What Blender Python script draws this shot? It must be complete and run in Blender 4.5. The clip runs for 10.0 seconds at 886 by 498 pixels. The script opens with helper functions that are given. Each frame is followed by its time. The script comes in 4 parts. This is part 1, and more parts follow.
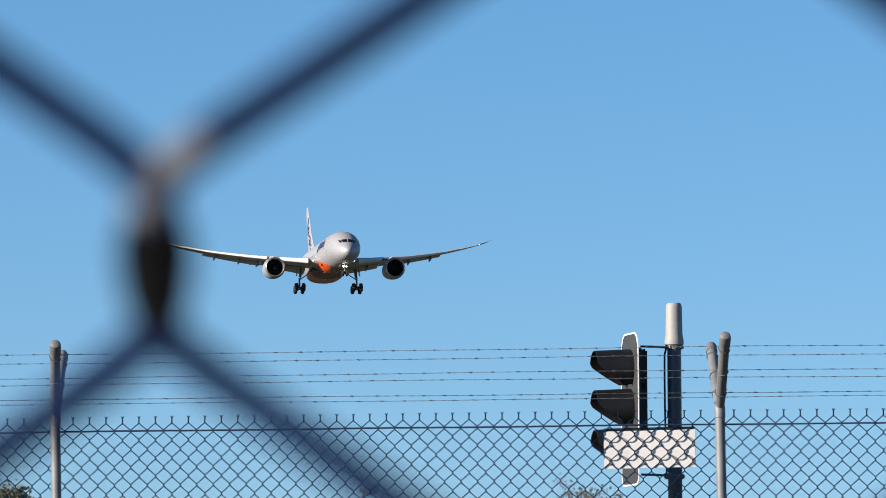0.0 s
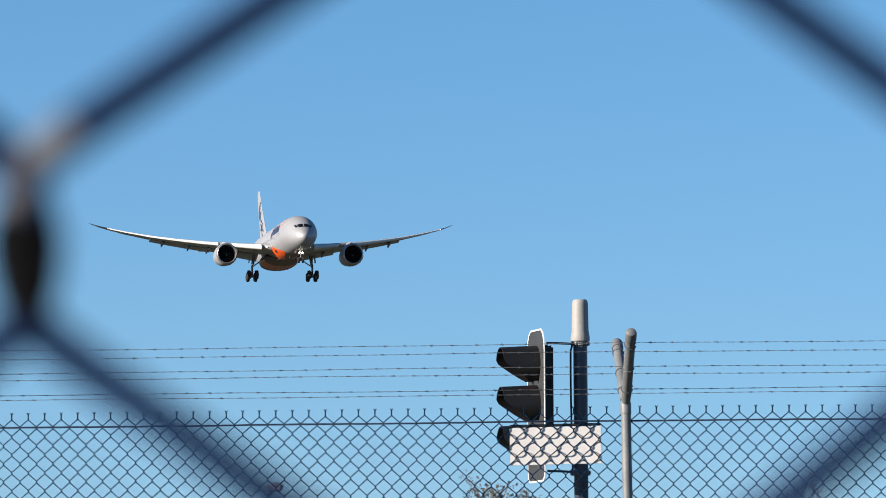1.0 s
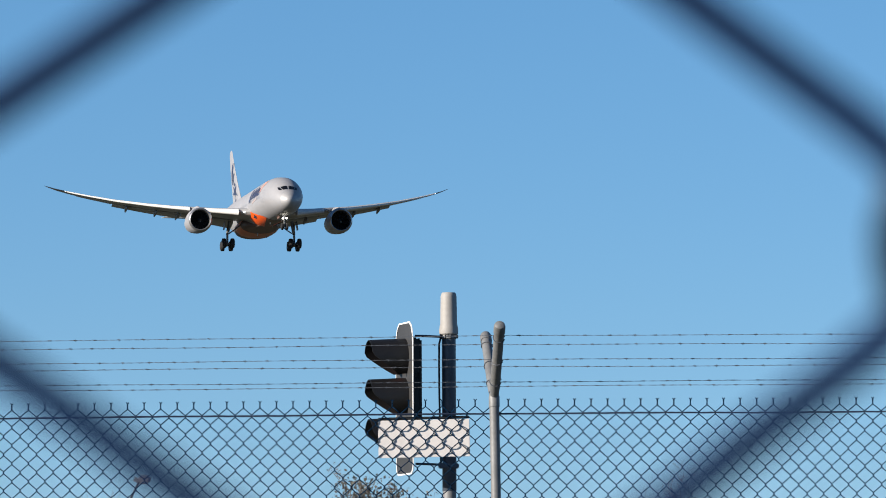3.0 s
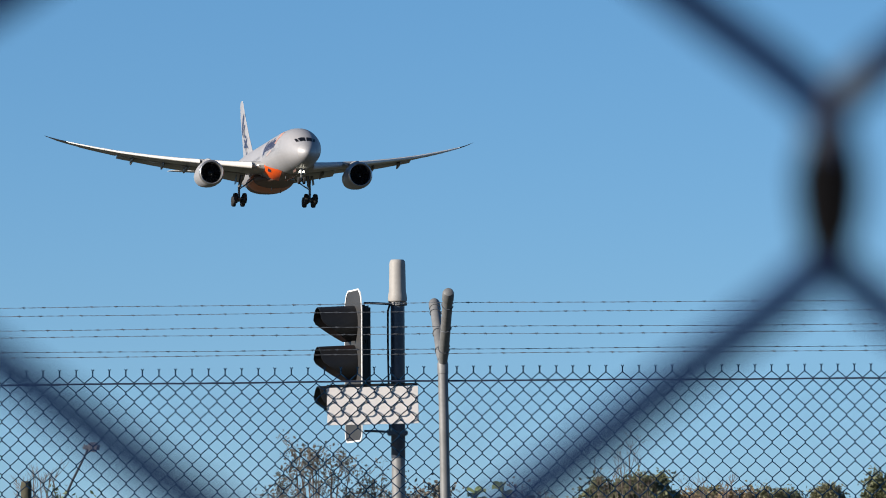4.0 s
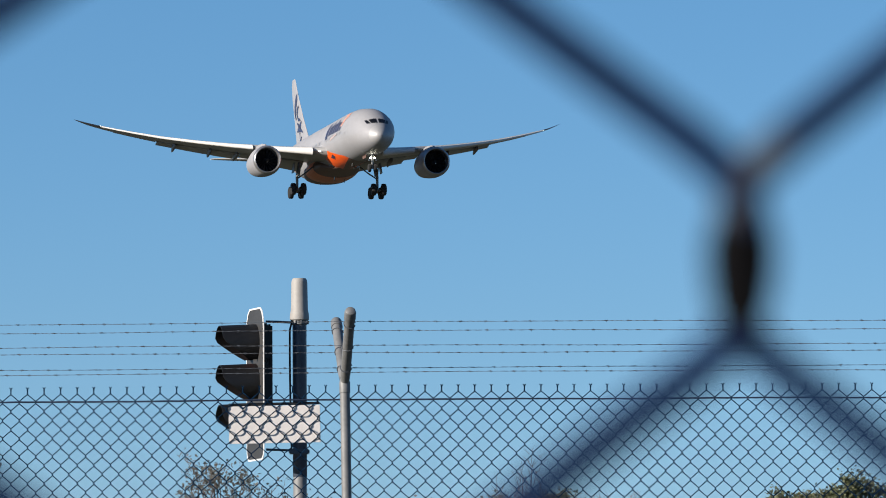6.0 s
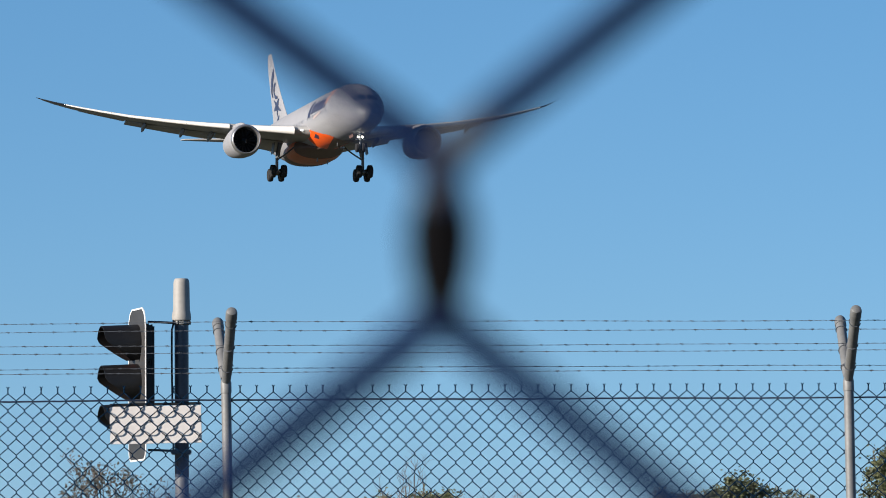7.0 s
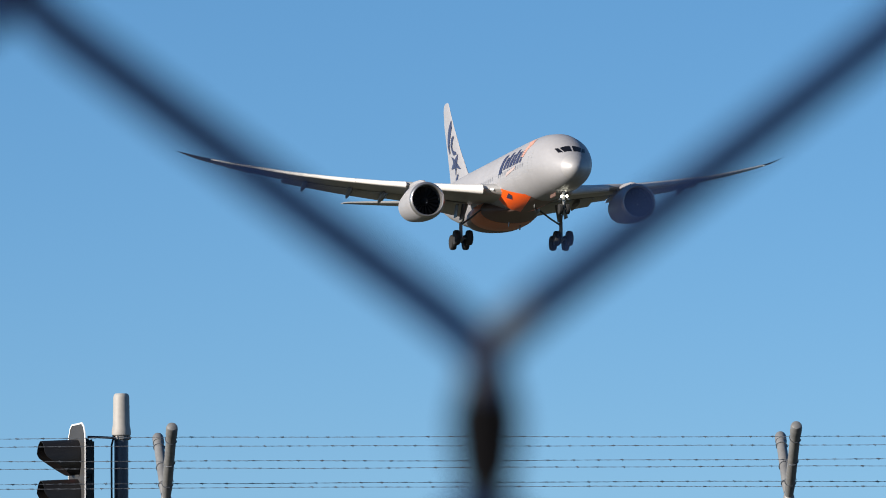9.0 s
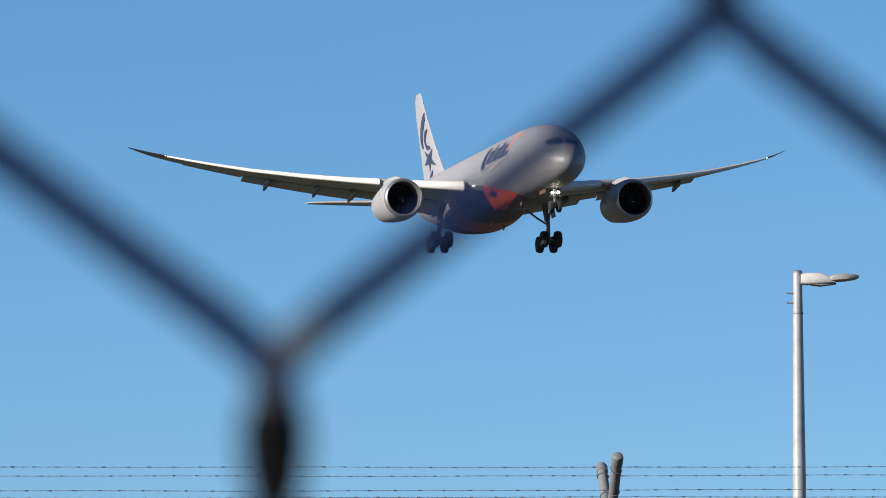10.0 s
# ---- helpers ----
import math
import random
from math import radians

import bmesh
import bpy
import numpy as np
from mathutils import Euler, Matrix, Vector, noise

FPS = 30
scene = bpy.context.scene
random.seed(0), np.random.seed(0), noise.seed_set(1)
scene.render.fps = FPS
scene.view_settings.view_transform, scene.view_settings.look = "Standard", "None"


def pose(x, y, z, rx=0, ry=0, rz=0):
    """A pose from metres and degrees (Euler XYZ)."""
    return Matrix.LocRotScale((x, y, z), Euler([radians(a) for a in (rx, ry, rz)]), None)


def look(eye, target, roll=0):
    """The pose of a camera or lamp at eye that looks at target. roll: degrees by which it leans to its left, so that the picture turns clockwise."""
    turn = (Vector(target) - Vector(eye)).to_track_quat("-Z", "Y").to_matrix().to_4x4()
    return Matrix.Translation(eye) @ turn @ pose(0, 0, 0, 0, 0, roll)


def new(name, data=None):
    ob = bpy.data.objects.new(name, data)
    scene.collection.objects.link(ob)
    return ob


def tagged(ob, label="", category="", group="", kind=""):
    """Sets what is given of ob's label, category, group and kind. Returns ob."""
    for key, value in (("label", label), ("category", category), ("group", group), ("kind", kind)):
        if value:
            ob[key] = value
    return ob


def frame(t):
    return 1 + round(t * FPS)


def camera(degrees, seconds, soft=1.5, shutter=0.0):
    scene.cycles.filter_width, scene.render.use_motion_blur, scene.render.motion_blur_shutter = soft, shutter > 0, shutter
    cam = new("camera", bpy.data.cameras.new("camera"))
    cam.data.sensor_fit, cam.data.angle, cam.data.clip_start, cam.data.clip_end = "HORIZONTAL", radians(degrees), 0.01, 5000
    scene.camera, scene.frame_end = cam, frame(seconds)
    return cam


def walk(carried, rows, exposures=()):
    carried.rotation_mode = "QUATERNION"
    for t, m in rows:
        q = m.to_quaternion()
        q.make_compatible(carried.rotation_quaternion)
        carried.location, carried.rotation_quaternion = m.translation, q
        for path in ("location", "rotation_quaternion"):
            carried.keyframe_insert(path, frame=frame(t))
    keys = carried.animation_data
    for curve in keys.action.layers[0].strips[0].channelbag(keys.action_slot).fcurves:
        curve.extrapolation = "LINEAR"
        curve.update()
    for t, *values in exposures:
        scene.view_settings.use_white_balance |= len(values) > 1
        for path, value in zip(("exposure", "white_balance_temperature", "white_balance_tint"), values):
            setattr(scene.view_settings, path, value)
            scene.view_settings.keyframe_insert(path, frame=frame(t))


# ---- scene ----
LENS = 7.18
cam = camera(LENS, 10.0, soft=0.9)
cam.data.dof.use_dof = True
cam.data.dof.focus_distance = 60.0
cam.data.dof.aperture_fstop = 64.0

# seconds, eye x y z, yaw, pitch, roll: a hand-held long lens that follows the aircraft
PATH = [
    (0.0, 0.00090, 0.00000, 1.60090, 2.4177, 4.0280, -0.3153),
    (0.5, 0.00234, 0.00000, 1.60039, 2.0332, 4.0193, -0.3371),
    (1.0, 0.00403, 0.00000, 1.60026, 1.6586, 3.9959, -0.3573),
    (1.5, 0.00388, 0.00000, 1.60117, 1.2904, 4.0264, -0.3520),
    (2.0, 0.00203, 0.00000, 1.60165, 0.9992, 4.0653, -0.3535),
    (2.2, 0.00144, 0.00000, 1.60103, 0.8982, 4.0624, -0.3654),
    (3.3, 0.00111, 0.00000, 1.59994, 0.4776, 3.8414, -0.2868),
    (3.5, 0.00071, 0.00000, 1.60012, 0.3953, 3.7764, -0.3308),
    (4.0, 0.00360, 0.00000, 1.59799, 0.1754, 3.6653, -0.3428),
    (4.5, 0.00003, 0.00000, 1.59979, 0.0015, 3.6198, -0.3287),
    (5.0, -0.00088, 0.00000, 1.60252, -0.1586, 3.6435, -0.2803),
    (5.2, 0.00102, 0.00000, 1.60119, -0.2246, 3.6892, -0.2856),
    (6.3, 0.00356, 0.00000, 1.60283, -0.8557, 3.8222, -0.2843),
    (6.5, 0.00565, 0.00000, 1.60130, -1.0462, 3.8265, -0.2873),
    (7.0, 0.01825, 0.00000, 1.60074, -1.5604, 3.8086, -0.3042),
    (7.5, 0.01648, 0.00000, 1.60077, -1.7288, 3.8651, -0.2823),
    (8.0, 0.00662, 0.00000, 1.60357, -1.6938, 4.1512, -0.2788),
    (8.5, 0.00273, 0.00000, 1.60787, -1.7555, 4.5054, -0.2825),
    (9.0, 0.00934, 0.00000, 1.60694, -2.0637, 4.7336, -0.2740),
    (9.5, 0.00849, 0.00000, 1.60603, -2.6829, 4.8884, -0.2713),
    (10.0, 0.01217, 0.00000, 1.60556, -3.5101, 4.9754, -0.2705),
]
walk(cam, [(t, pose(x, y, z, 90 + pitch, 0, yaw) @ pose(0, 0, 0, 0, 0, roll)) for t, x, y, z, yaw, pitch, roll in PATH],
     exposures=[(0.0, 0.84), (2.0, 0.80), (3.5, 0.68), (5.0, 0.58), (6.5, 0.64), (8.5, 0.67), (10.0, 0.70)])

# ---- light ----
SUN_EL, SUN_AZ = 19.0, 62.0    # height, and turn to the left from straight behind the eye
world = bpy.data.worlds.new("sky")
scene.world = world
world.use_nodes = True
wn = world.node_tree.nodes
sky = wn.new("ShaderNodeTexSky")
sky.sky_type = "NISHITA"
sky.sun_disc = False
sky.sun_elevation = radians(SUN_EL)
sky.sun_rotation = radians(180 + SUN_AZ)
sky.altitude = 0
sky.air_density, sky.dust_density, sky.ozone_density = 0.6, 0.0, 9.0
wn["Background"].inputs["Strength"].default_value = 0.09
# clear dry sky: deep blue above, a little paler and warmer in the low haze
up = wn.new("ShaderNodeTexCoord")
sep = wn.new("ShaderNodeSeparateXYZ")
height_fac = wn.new("ShaderNodeMapRange")
height_fac.interpolation_type = "SMOOTHSTEP"
height_fac.inputs["From Min"].default_value, height_fac.inputs["From Max"].default_value = 0.0, 0.16
haze, tint = wn.new("ShaderNodeMix"), wn.new("ShaderNodeMix")
haze.data_type, tint.data_type, tint.blend_type = "RGBA", "RGBA", "MULTIPLY"
haze.inputs["A"].default_value, haze.inputs["B"].default_value = (1.255, 0.94, 0.722, 1), (1.285, 1.085, 0.79, 1)
tint.inputs["Factor"].default_value = 1.0
wl = world.node_tree.links
wl.new(up.outputs["Generated"], sep.inputs[0])
wl.new(sep.outputs["Z"], height_fac.inputs["Value"])
wl.new(height_fac.outputs[0], haze.inputs["Factor"])
wl.new(sky.outputs[0], tint.inputs["A"])
wl.new(haze.outputs["Result"], tint.inputs["B"])
wl.new(tint.outputs["Result"], wn["Background"].inputs["Color"])
to_sun = Vector((-math.sin(radians(SUN_AZ)) * math.cos(radians(SUN_EL)), -math.cos(radians(SUN_AZ)) * math.cos(radians(SUN_EL)), math.sin(radians(SUN_EL))))
sun = new("sun", bpy.data.lights.new("sun", "SUN"))
sun.data.energy, sun.data.angle, sun.data.color = 5.0, radians(0.53), (1.0, 0.90, 0.77)
sun.matrix_world = look(to_sun * 50, (0, 0, 0))


# ---- materials ----
def mat(name, color, rough=0.6, metal=0.0, scale=8.0, vary=0.12, bump=0.0, fine=60.0, island=0.0, second=None, coat=0.0):
    """A surface with stains at one scale and grain at another, its relief, and piece-to-piece change."""
    m = bpy.data.materials.new(name)
    m.use_nodes = True
    nt, b = m.node_tree, m.node_tree.nodes["Principled BSDF"]
    tc = nt.nodes.new("ShaderNodeTexCoord")
    big, small = nt.nodes.new("ShaderNodeTexNoise"), nt.nodes.new("ShaderNodeTexNoise")
    big.inputs["Scale"].default_value, small.inputs["Scale"].default_value = scale, fine
    big.inputs["Detail"].default_value, small.inputs["Detail"].default_value = 5.0, 3.0
    add = nt.nodes.new("ShaderNodeMath")
    add.operation = "MULTIPLY_ADD"
    add.inputs[1].default_value = 0.6
    ramp = nt.nodes.new("ShaderNodeMapRange")
    ramp.inputs["From Min"].default_value, ramp.inputs["From Max"].default_value = 0.5, 1.1
    mix = nt.nodes.new("ShaderNodeMix")
    mix.data_type = "RGBA"
    dark = tuple(c * (1 - vary * 1.6) for c in color)
    light = tuple(min(1, c * (1 + vary)) for c in (second or color))
    mix.inputs["A"].default_value, mix.inputs["B"].default_value = (*dark, 1), (*light, 1)
    for n in (big, small):
        nt.links.new(tc.outputs["Object"], n.inputs["Vector"])
    nt.links.new(small.outputs["Fac"], add.inputs[0])
    nt.links.new(big.outputs["Fac"], add.inputs[2])
    nt.links.new(add.outputs[0], ramp.inputs["Value"])
    nt.links.new(ramp.outputs[0], mix.inputs["Factor"])
    out = mix.outputs["Result"]
    if island:
        geo, hsv = nt.nodes.new("ShaderNodeNewGeometry"), nt.nodes.new("ShaderNodeHueSaturation")
        mr = nt.nodes.new("ShaderNodeMapRange")
        mr.inputs["To Min"].default_value, mr.inputs["To Max"].default_value = 1 - island, 1 + island
        nt.links.new(geo.outputs["Random Per Island"], mr.inputs["Value"])
        nt.links.new(mr.outputs[0], hsv.inputs["Value"])
        nt.links.new(out, hsv.inputs["Color"])
        out = hsv.outputs["Color"]
    nt.links.new(out, b.inputs["Base Color"])
    b.inputs["Roughness"].default_value, b.inputs["Metallic"].default_value = rough, metal
    b.inputs["Coat Weight"].default_value = coat
    if bump:
        bp = nt.nodes.new("ShaderNodeBump")
        bp.inputs["Strength"].default_value, bp.inputs["Distance"].default_value = bump, 0.01
        nt.links.new(small.outputs["Fac"], bp.inputs["Height"])
        nt.links.new(bp.outputs[0], b.inputs["Normal"])
    return m


def glow(name, color, strength):
    m = bpy.data.materials.new(name)
    m.use_nodes = True
    b = m.node_tree.nodes["Principled BSDF"]
    b.inputs["Emission Color"].default_value, b.inputs["Emission Strength"].default_value = (*color, 1), strength
    return m


M_GROUND = mat("dry_grass", (0.055, 0.055, 0.03), 0.95, scale=0.3, vary=0.35, bump=0.6, fine=8)
M_NEARWIRE = mat("dark_coated_wire", (0.005, 0.018, 0.066), 0.8, scale=40, vary=0.3, fine=600)
M_NEARWIRE.node_tree.nodes["Principled BSDF"].inputs["Specular IOR Level"].default_value = 0.15
# near-black wire, used only inside the hooks
M_HOOKBLACK = mat("black_hook_wire", (0.004, 0.004, 0.005), 0.8, scale=40, vary=0.3, fine=600)
M_HOOKBLACK.node_tree.nodes["Principled BSDF"].inputs["Specular IOR Level"].default_value = 0.1
M_WIRE = mat("weathered_wire", (0.003, 0.022, 0.056), 0.8, 0.0, scale=12, vary=0.35, fine=90)
M_WIRE.node_tree.nodes["Principled BSDF"].inputs["Specular IOR Level"].default_value = 0.06
M_LINE = mat("dark_line_wire", (0.006, 0.018, 0.050), 0.65, 0.0, scale=12, vary=0.35, fine=90)
# sun highlight on the wire bends, painted as paler colour: strong and faint
M_BENDLIT = mat("sunlit_bend_wire", (0.095, 0.098, 0.120), 0.55, scale=300, vary=0.3, fine=1500)
M_BENDDIM = mat("faint_sunlit_bend_wire", (0.016, 0.024, 0.045), 0.6, scale=300, vary=0.3, fine=1500)
M_BARB = mat("weathered_galvanised_wire", (0.10, 0.112, 0.135), 0.6, 0.2, scale=6, vary=0.4, fine=60)
M_GALV = mat("galvanised_steel", (0.19, 0.195, 0.203), 0.55, 0.15, scale=9, vary=0.16, fine=70, bump=0.05)
M_GALVDULL = mat("dull_galvanised_steel", (0.20, 0.205, 0.21), 0.55, 0.2, scale=7, vary=0.22, fine=50, bump=0.08)
M_LAMPPOLE = mat("pale_galvanised_steel", (0.34, 0.345, 0.35), 0.5, 0.15, scale=5, vary=0.14, fine=40, bump=0.05)
M_LAMPHEAD = mat("off_white_lamp_paint", (0.52, 0.515, 0.51), 0.5, scale=6, vary=0.12, fine=40)
# wing's shadow on the flap track fairings, put in as darker grey
M_CANOESHADE = mat("shaded_fairing_paint", (0.16, 0.165, 0.175), 0.45, scale=1, vary=0.1, fine=6)
M_SIGN = mat("white_sheet", (0.66, 0.635, 0.63), 0.5, scale=5, vary=0.07, fine=40)
M_BLACK = mat("black_plastic", (0.006, 0.006, 0.007), 0.5, scale=7, vary=0.25, fine=80)
M_BOARD = mat("grey_black_board", (0.040, 0.040, 0.042), 0.55, scale=5, vary=0.2, fine=60)
M_WHITE = mat("white_reflective_edge", (0.82, 0.82, 0.82), 0.4, scale=6, vary=0.06)
M_CAP = mat("off_white_plastic", (0.315, 0.305, 0.295), 0.6, scale=6, vary=0.10, fine=50)
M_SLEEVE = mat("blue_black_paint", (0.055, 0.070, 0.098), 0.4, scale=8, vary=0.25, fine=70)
M_LENSRED = mat("dark_red_lens", (0.16, 0.02, 0.015), 0.2, scale=9, vary=0.2)
M_LENSAMB = mat("dark_amber_lens", (0.20, 0.09, 0.015), 0.2, scale=9, vary=0.2)
M_LENSGRN = mat("dark_green_lens", (0.02, 0.09, 0.06), 0.2, scale=9, vary=0.2)
M_BARK = mat("grey_brown_bark", (0.13, 0.10, 0.08), 0.9, scale=4, vary=0.35, fine=40, bump=0.5)
M_TWIG = mat("pale_twig", (0.15, 0.125, 0.11), 0.85, scale=5, vary=0.3, fine=50)
M_LEAFDULL = mat("dull_brown_green_leaf", (0.066, 0.066, 0.056), 0.7, scale=2, vary=0.3, island=0.5, second=(0.125, 0.116, 0.100))
M_LEAFOLIVE = mat("olive_leaf", (0.105, 0.120, 0.062), 0.65, scale=1.5, vary=0.3, island=0.45, second=(0.155, 0.150, 0.082))
M_LEAFDARK = mat("dark_green_leaf", (0.060, 0.075, 0.036), 0.6, scale=1.5, vary=0.3, island=0.45, second=(0.115, 0.125, 0.058))
M_LEAFFRESH = mat("fresh_green_leaf", (0.105, 0.165, 0.060), 0.45, scale=4, vary=0.25, island=0.3, second=(0.19, 0.24, 0.105))
M_LEAFGREEN = mat("mid_green_leaf", (0.07, 0.11, 0.046), 0.5, scale=4, vary=0.25, island=0.3, second=(0.12, 0.155, 0.07))
M_LEAFDRY = mat("dry_brown_leaf", (0.16, 0.12, 0.07), 0.7, scale=1.5, vary=0.3, island=0.45, second=(0.20, 0.15, 0.08))
M_TIMBER = mat("weathered_timber", (0.062, 0.060, 0.038), 0.85, scale=3, vary=0.3, fine=30, bump=0.4)
# aircraft
M_SKIN = mat("silver_white_paint", (0.318, 0.320, 0.343), 0.47, 0.08, scale=0.35, vary=0.05, fine=3)
M_SKIN.node_tree.nodes["Principled BSDF"].inputs["Specular IOR Level"].default_value = 0.3
M_SLAT = mat("white_slat_paint", (0.68, 0.67, 0.655), 0.35, 0.0, scale=0.5, vary=0.05, fine=4)
M_SKINGREY = mat("grey_wing_paint", (0.37, 0.37, 0.37), 0.38, 0.1, scale=0.4, vary=0.08, fine=4)
# brown belly paint with the underside's shade mixed into the colour
M_BELLYSHADE = mat("shaded_belly_paint", (0.135, 0.080, 0.066), 0.45, 0.0, scale=0.4, vary=0.1, fine=4)
M_RUST = mat("rust_orange_paint", (0.55, 0.15, 0.055), 0.35, scale=0.5, vary=0.1, fine=4)
M_RADOME = mat("silver_radome_paint", (0.36, 0.36, 0.375), 0.54, 0.2, scale=0.5, vary=0.05, fine=4)
M_ORANGE = mat("orange_paint", (0.95, 0.115, 0.008), 0.35, scale=0.5, vary=0.05, fine=4)
M_FLASH = mat("bright_salmon_paint", (0.60, 0.31, 0.23), 0.4, scale=0.5, vary=0.08, fine=4)
M_PINK = mat("salmon_paint", (0.46, 0.36, 0.33), 0.35, scale=0.5, vary=0.05, fine=4)
M_NAVY = mat("navy_paint", (0.035, 0.035, 0.075), 0.35, scale=0.5, vary=0.15, fine=4)
M_GLASS = mat("dark_cockpit_glass", (0.006, 0.006, 0.008), 0.3, scale=1, vary=0.2)
M_CABIN = mat("dim_cabin_glass", (0.17, 0.17, 0.185), 0.3, scale=1, vary=0.2)
M_LIP = mat("polished_lip", (0.44, 0.44, 0.45), 0.3, 0.8, scale=0.8, vary=0.08)
M_DUCT = mat("grey_inlet_liner", (0.13, 0.13, 0.135), 0.5, scale=2, vary=0.2)
M_FAN = mat("titanium_fan", (0.05, 0.05, 0.055), 0.35, 0.7, scale=3, vary=0.2)
M_TYRE = mat("tyre_rubber", (0.016, 0.016, 0.017), 0.8, scale=3, vary=0.25)
M_GEAR = mat("gear_grey_paint", (0.16, 0.165, 0.17), 0.4, 0.3, scale=2, vary=0.2)
M_TIP = mat("dark_blue_tip", (0.05, 0.06, 0.085), 0.18, 0.4, scale=1, vary=0.15)
M_LAMPTIP = glow("tip_lamp", (0.85, 0.95, 1.0), 1.6)
M_LAMPWARM = glow("landing_light", (1.0, 0.95, 0.75), 8.0)


# ---- mesh helpers ----
def part(name, bm, material, parent=None, label="", smooth=True):
    """Links a bmesh as one mesh object under a thing or a part."""
    bmesh.ops.recalc_face_normals(bm, faces=bm.faces)
    me = bpy.data.meshes.new(name)
    bm.to_mesh(me)
    bm.free()
    if smooth:
        me.polygons.foreach_set("use_smooth", [True] * len(me.polygons))
        me.set_sharp_from_angle(angle=radians(38))
    me.materials.append(material)
    ob = new(name, me)
    if parent:
        ob.parent = parent
    if label:
        ob["label"] = label
    return ob


def share(name, ob, parent, m):
    """Another piece on the same mesh."""
    o = new(name, ob.data)
    o.parent = parent
    o.matrix_basis = m
    return o


def ring(bm, co):
    return [bm.verts.new(c) for c in co]


def bridge(bm, a, b):
    n = len(a)
    for i in range(n):
        bm.faces.new((a[i], a[(i + 1) % n], b[(i + 1) % n], b[i]))


def tube(bm, pts, radii, n=8, cap=True):
    """A round bar along points, with one radius a point."""
    pts = [Vector(p) for p in pts]
    if not hasattr(radii, "__len__"):
        radii = [radii] * len(pts)
    last, nrm = None, None
    for i, p in enumerate(pts):
        d = (pts[min(i + 1, len(pts) - 1)] - pts[max(i - 1, 0)]).normalized()
        if nrm is None:
            nrm = d.orthogonal().normalized()
        nrm = (nrm - d * nrm.dot(d)).normalized()
        side = d.cross(nrm)
        r = ring(bm, [p + (nrm * math.cos(2 * math.pi * k / n) + side * math.sin(2 * math.pi * k / n)) * radii[i] for k in range(n)])
        if last:
            bridge(bm, last, r)
        elif cap:
            bm.faces.new(r[::-1])
        last = r
    if cap:
        bm.faces.new(last)
    return bm


def lathe(bm, profile, n=24, axis="z", at=(0, 0, 0), cap=True):
    """Turns (radius, along) about an axis."""
    at, last = Vector(at), None
    for rad, h in profile:
        co = []
        for k in range(n):
            a = 2 * math.pi * k / n
            c, s = rad * math.cos(a), rad * math.sin(a)
            co.append(at + Vector((c, s, h) if axis == "z" else (c, h, s) if axis == "y" else (h, c, s)))
        r = ring(bm, co)
        if last:
            bridge(bm, last, r)
        elif cap and rad > 1e-4:
            bm.faces.new(r)
        last = r
    if cap:
        bm.faces.new(last)
    return bm


def slab(bm, size, m=Matrix(), bevel=0.0):
    g = bmesh.ops.create_cube(bm, size=1.0, matrix=m @ Matrix.Diagonal((*size, 1)))
    if bevel:
        bmesh.ops.bevel(bm, geom=list({e for v in g["verts"] for e in v.link_edges}), offset=bevel, segments=2, affect="EDGES")
    return bm


def prism(bm, outline, m, depth, bevel=0.0):
    """A flat outline (u, v) given depth along its normal."""
    lo = ring(bm, [m @ Vector((u, v, 0)) for u, v in outline])
    hi = ring(bm, [m @ Vector((u, v, depth)) for u, v in outline])
    bridge(bm, lo, hi)
    a, b = bm.faces.new(lo[::-1]), bm.faces.new(hi)
    if bevel:
        bmesh.ops.bevel(bm, geom=list(a.edges) + list(b.edges), offset=bevel, segments=2, affect="EDGES")
    return bm


def thing(name, label, category, at=(0, 0, 0), group=""):
    ob = new(name)
    ob.location = at
    return tagged(ob, label, category, group)


EYE_Z = 1.6
PX = 12500.0      # lens length in the units of the bearings below


def bearing(az, el, dist):
    """The place at that bearing (right and up, in the lens's units) and distance from the eye."""
    return Vector((az / PX * dist, dist, EYE_Z + el / PX * dist))


# ---- ground ----
bm = bmesh.new()
bmesh.ops.create_grid(bm, x_segments=60, y_segments=60, size=4500)
for v in bm.verts:
    if abs(v.co.x) > 200 or v.co.y > 300:
        v.co.z = noise.noise(v.co * 0.004) * 0.8 - 0.4
ground = part("ground", bm, M_GROUND)
tagged(ground, "dry open grass ground reaching the horizon", "ground", kind="structure")


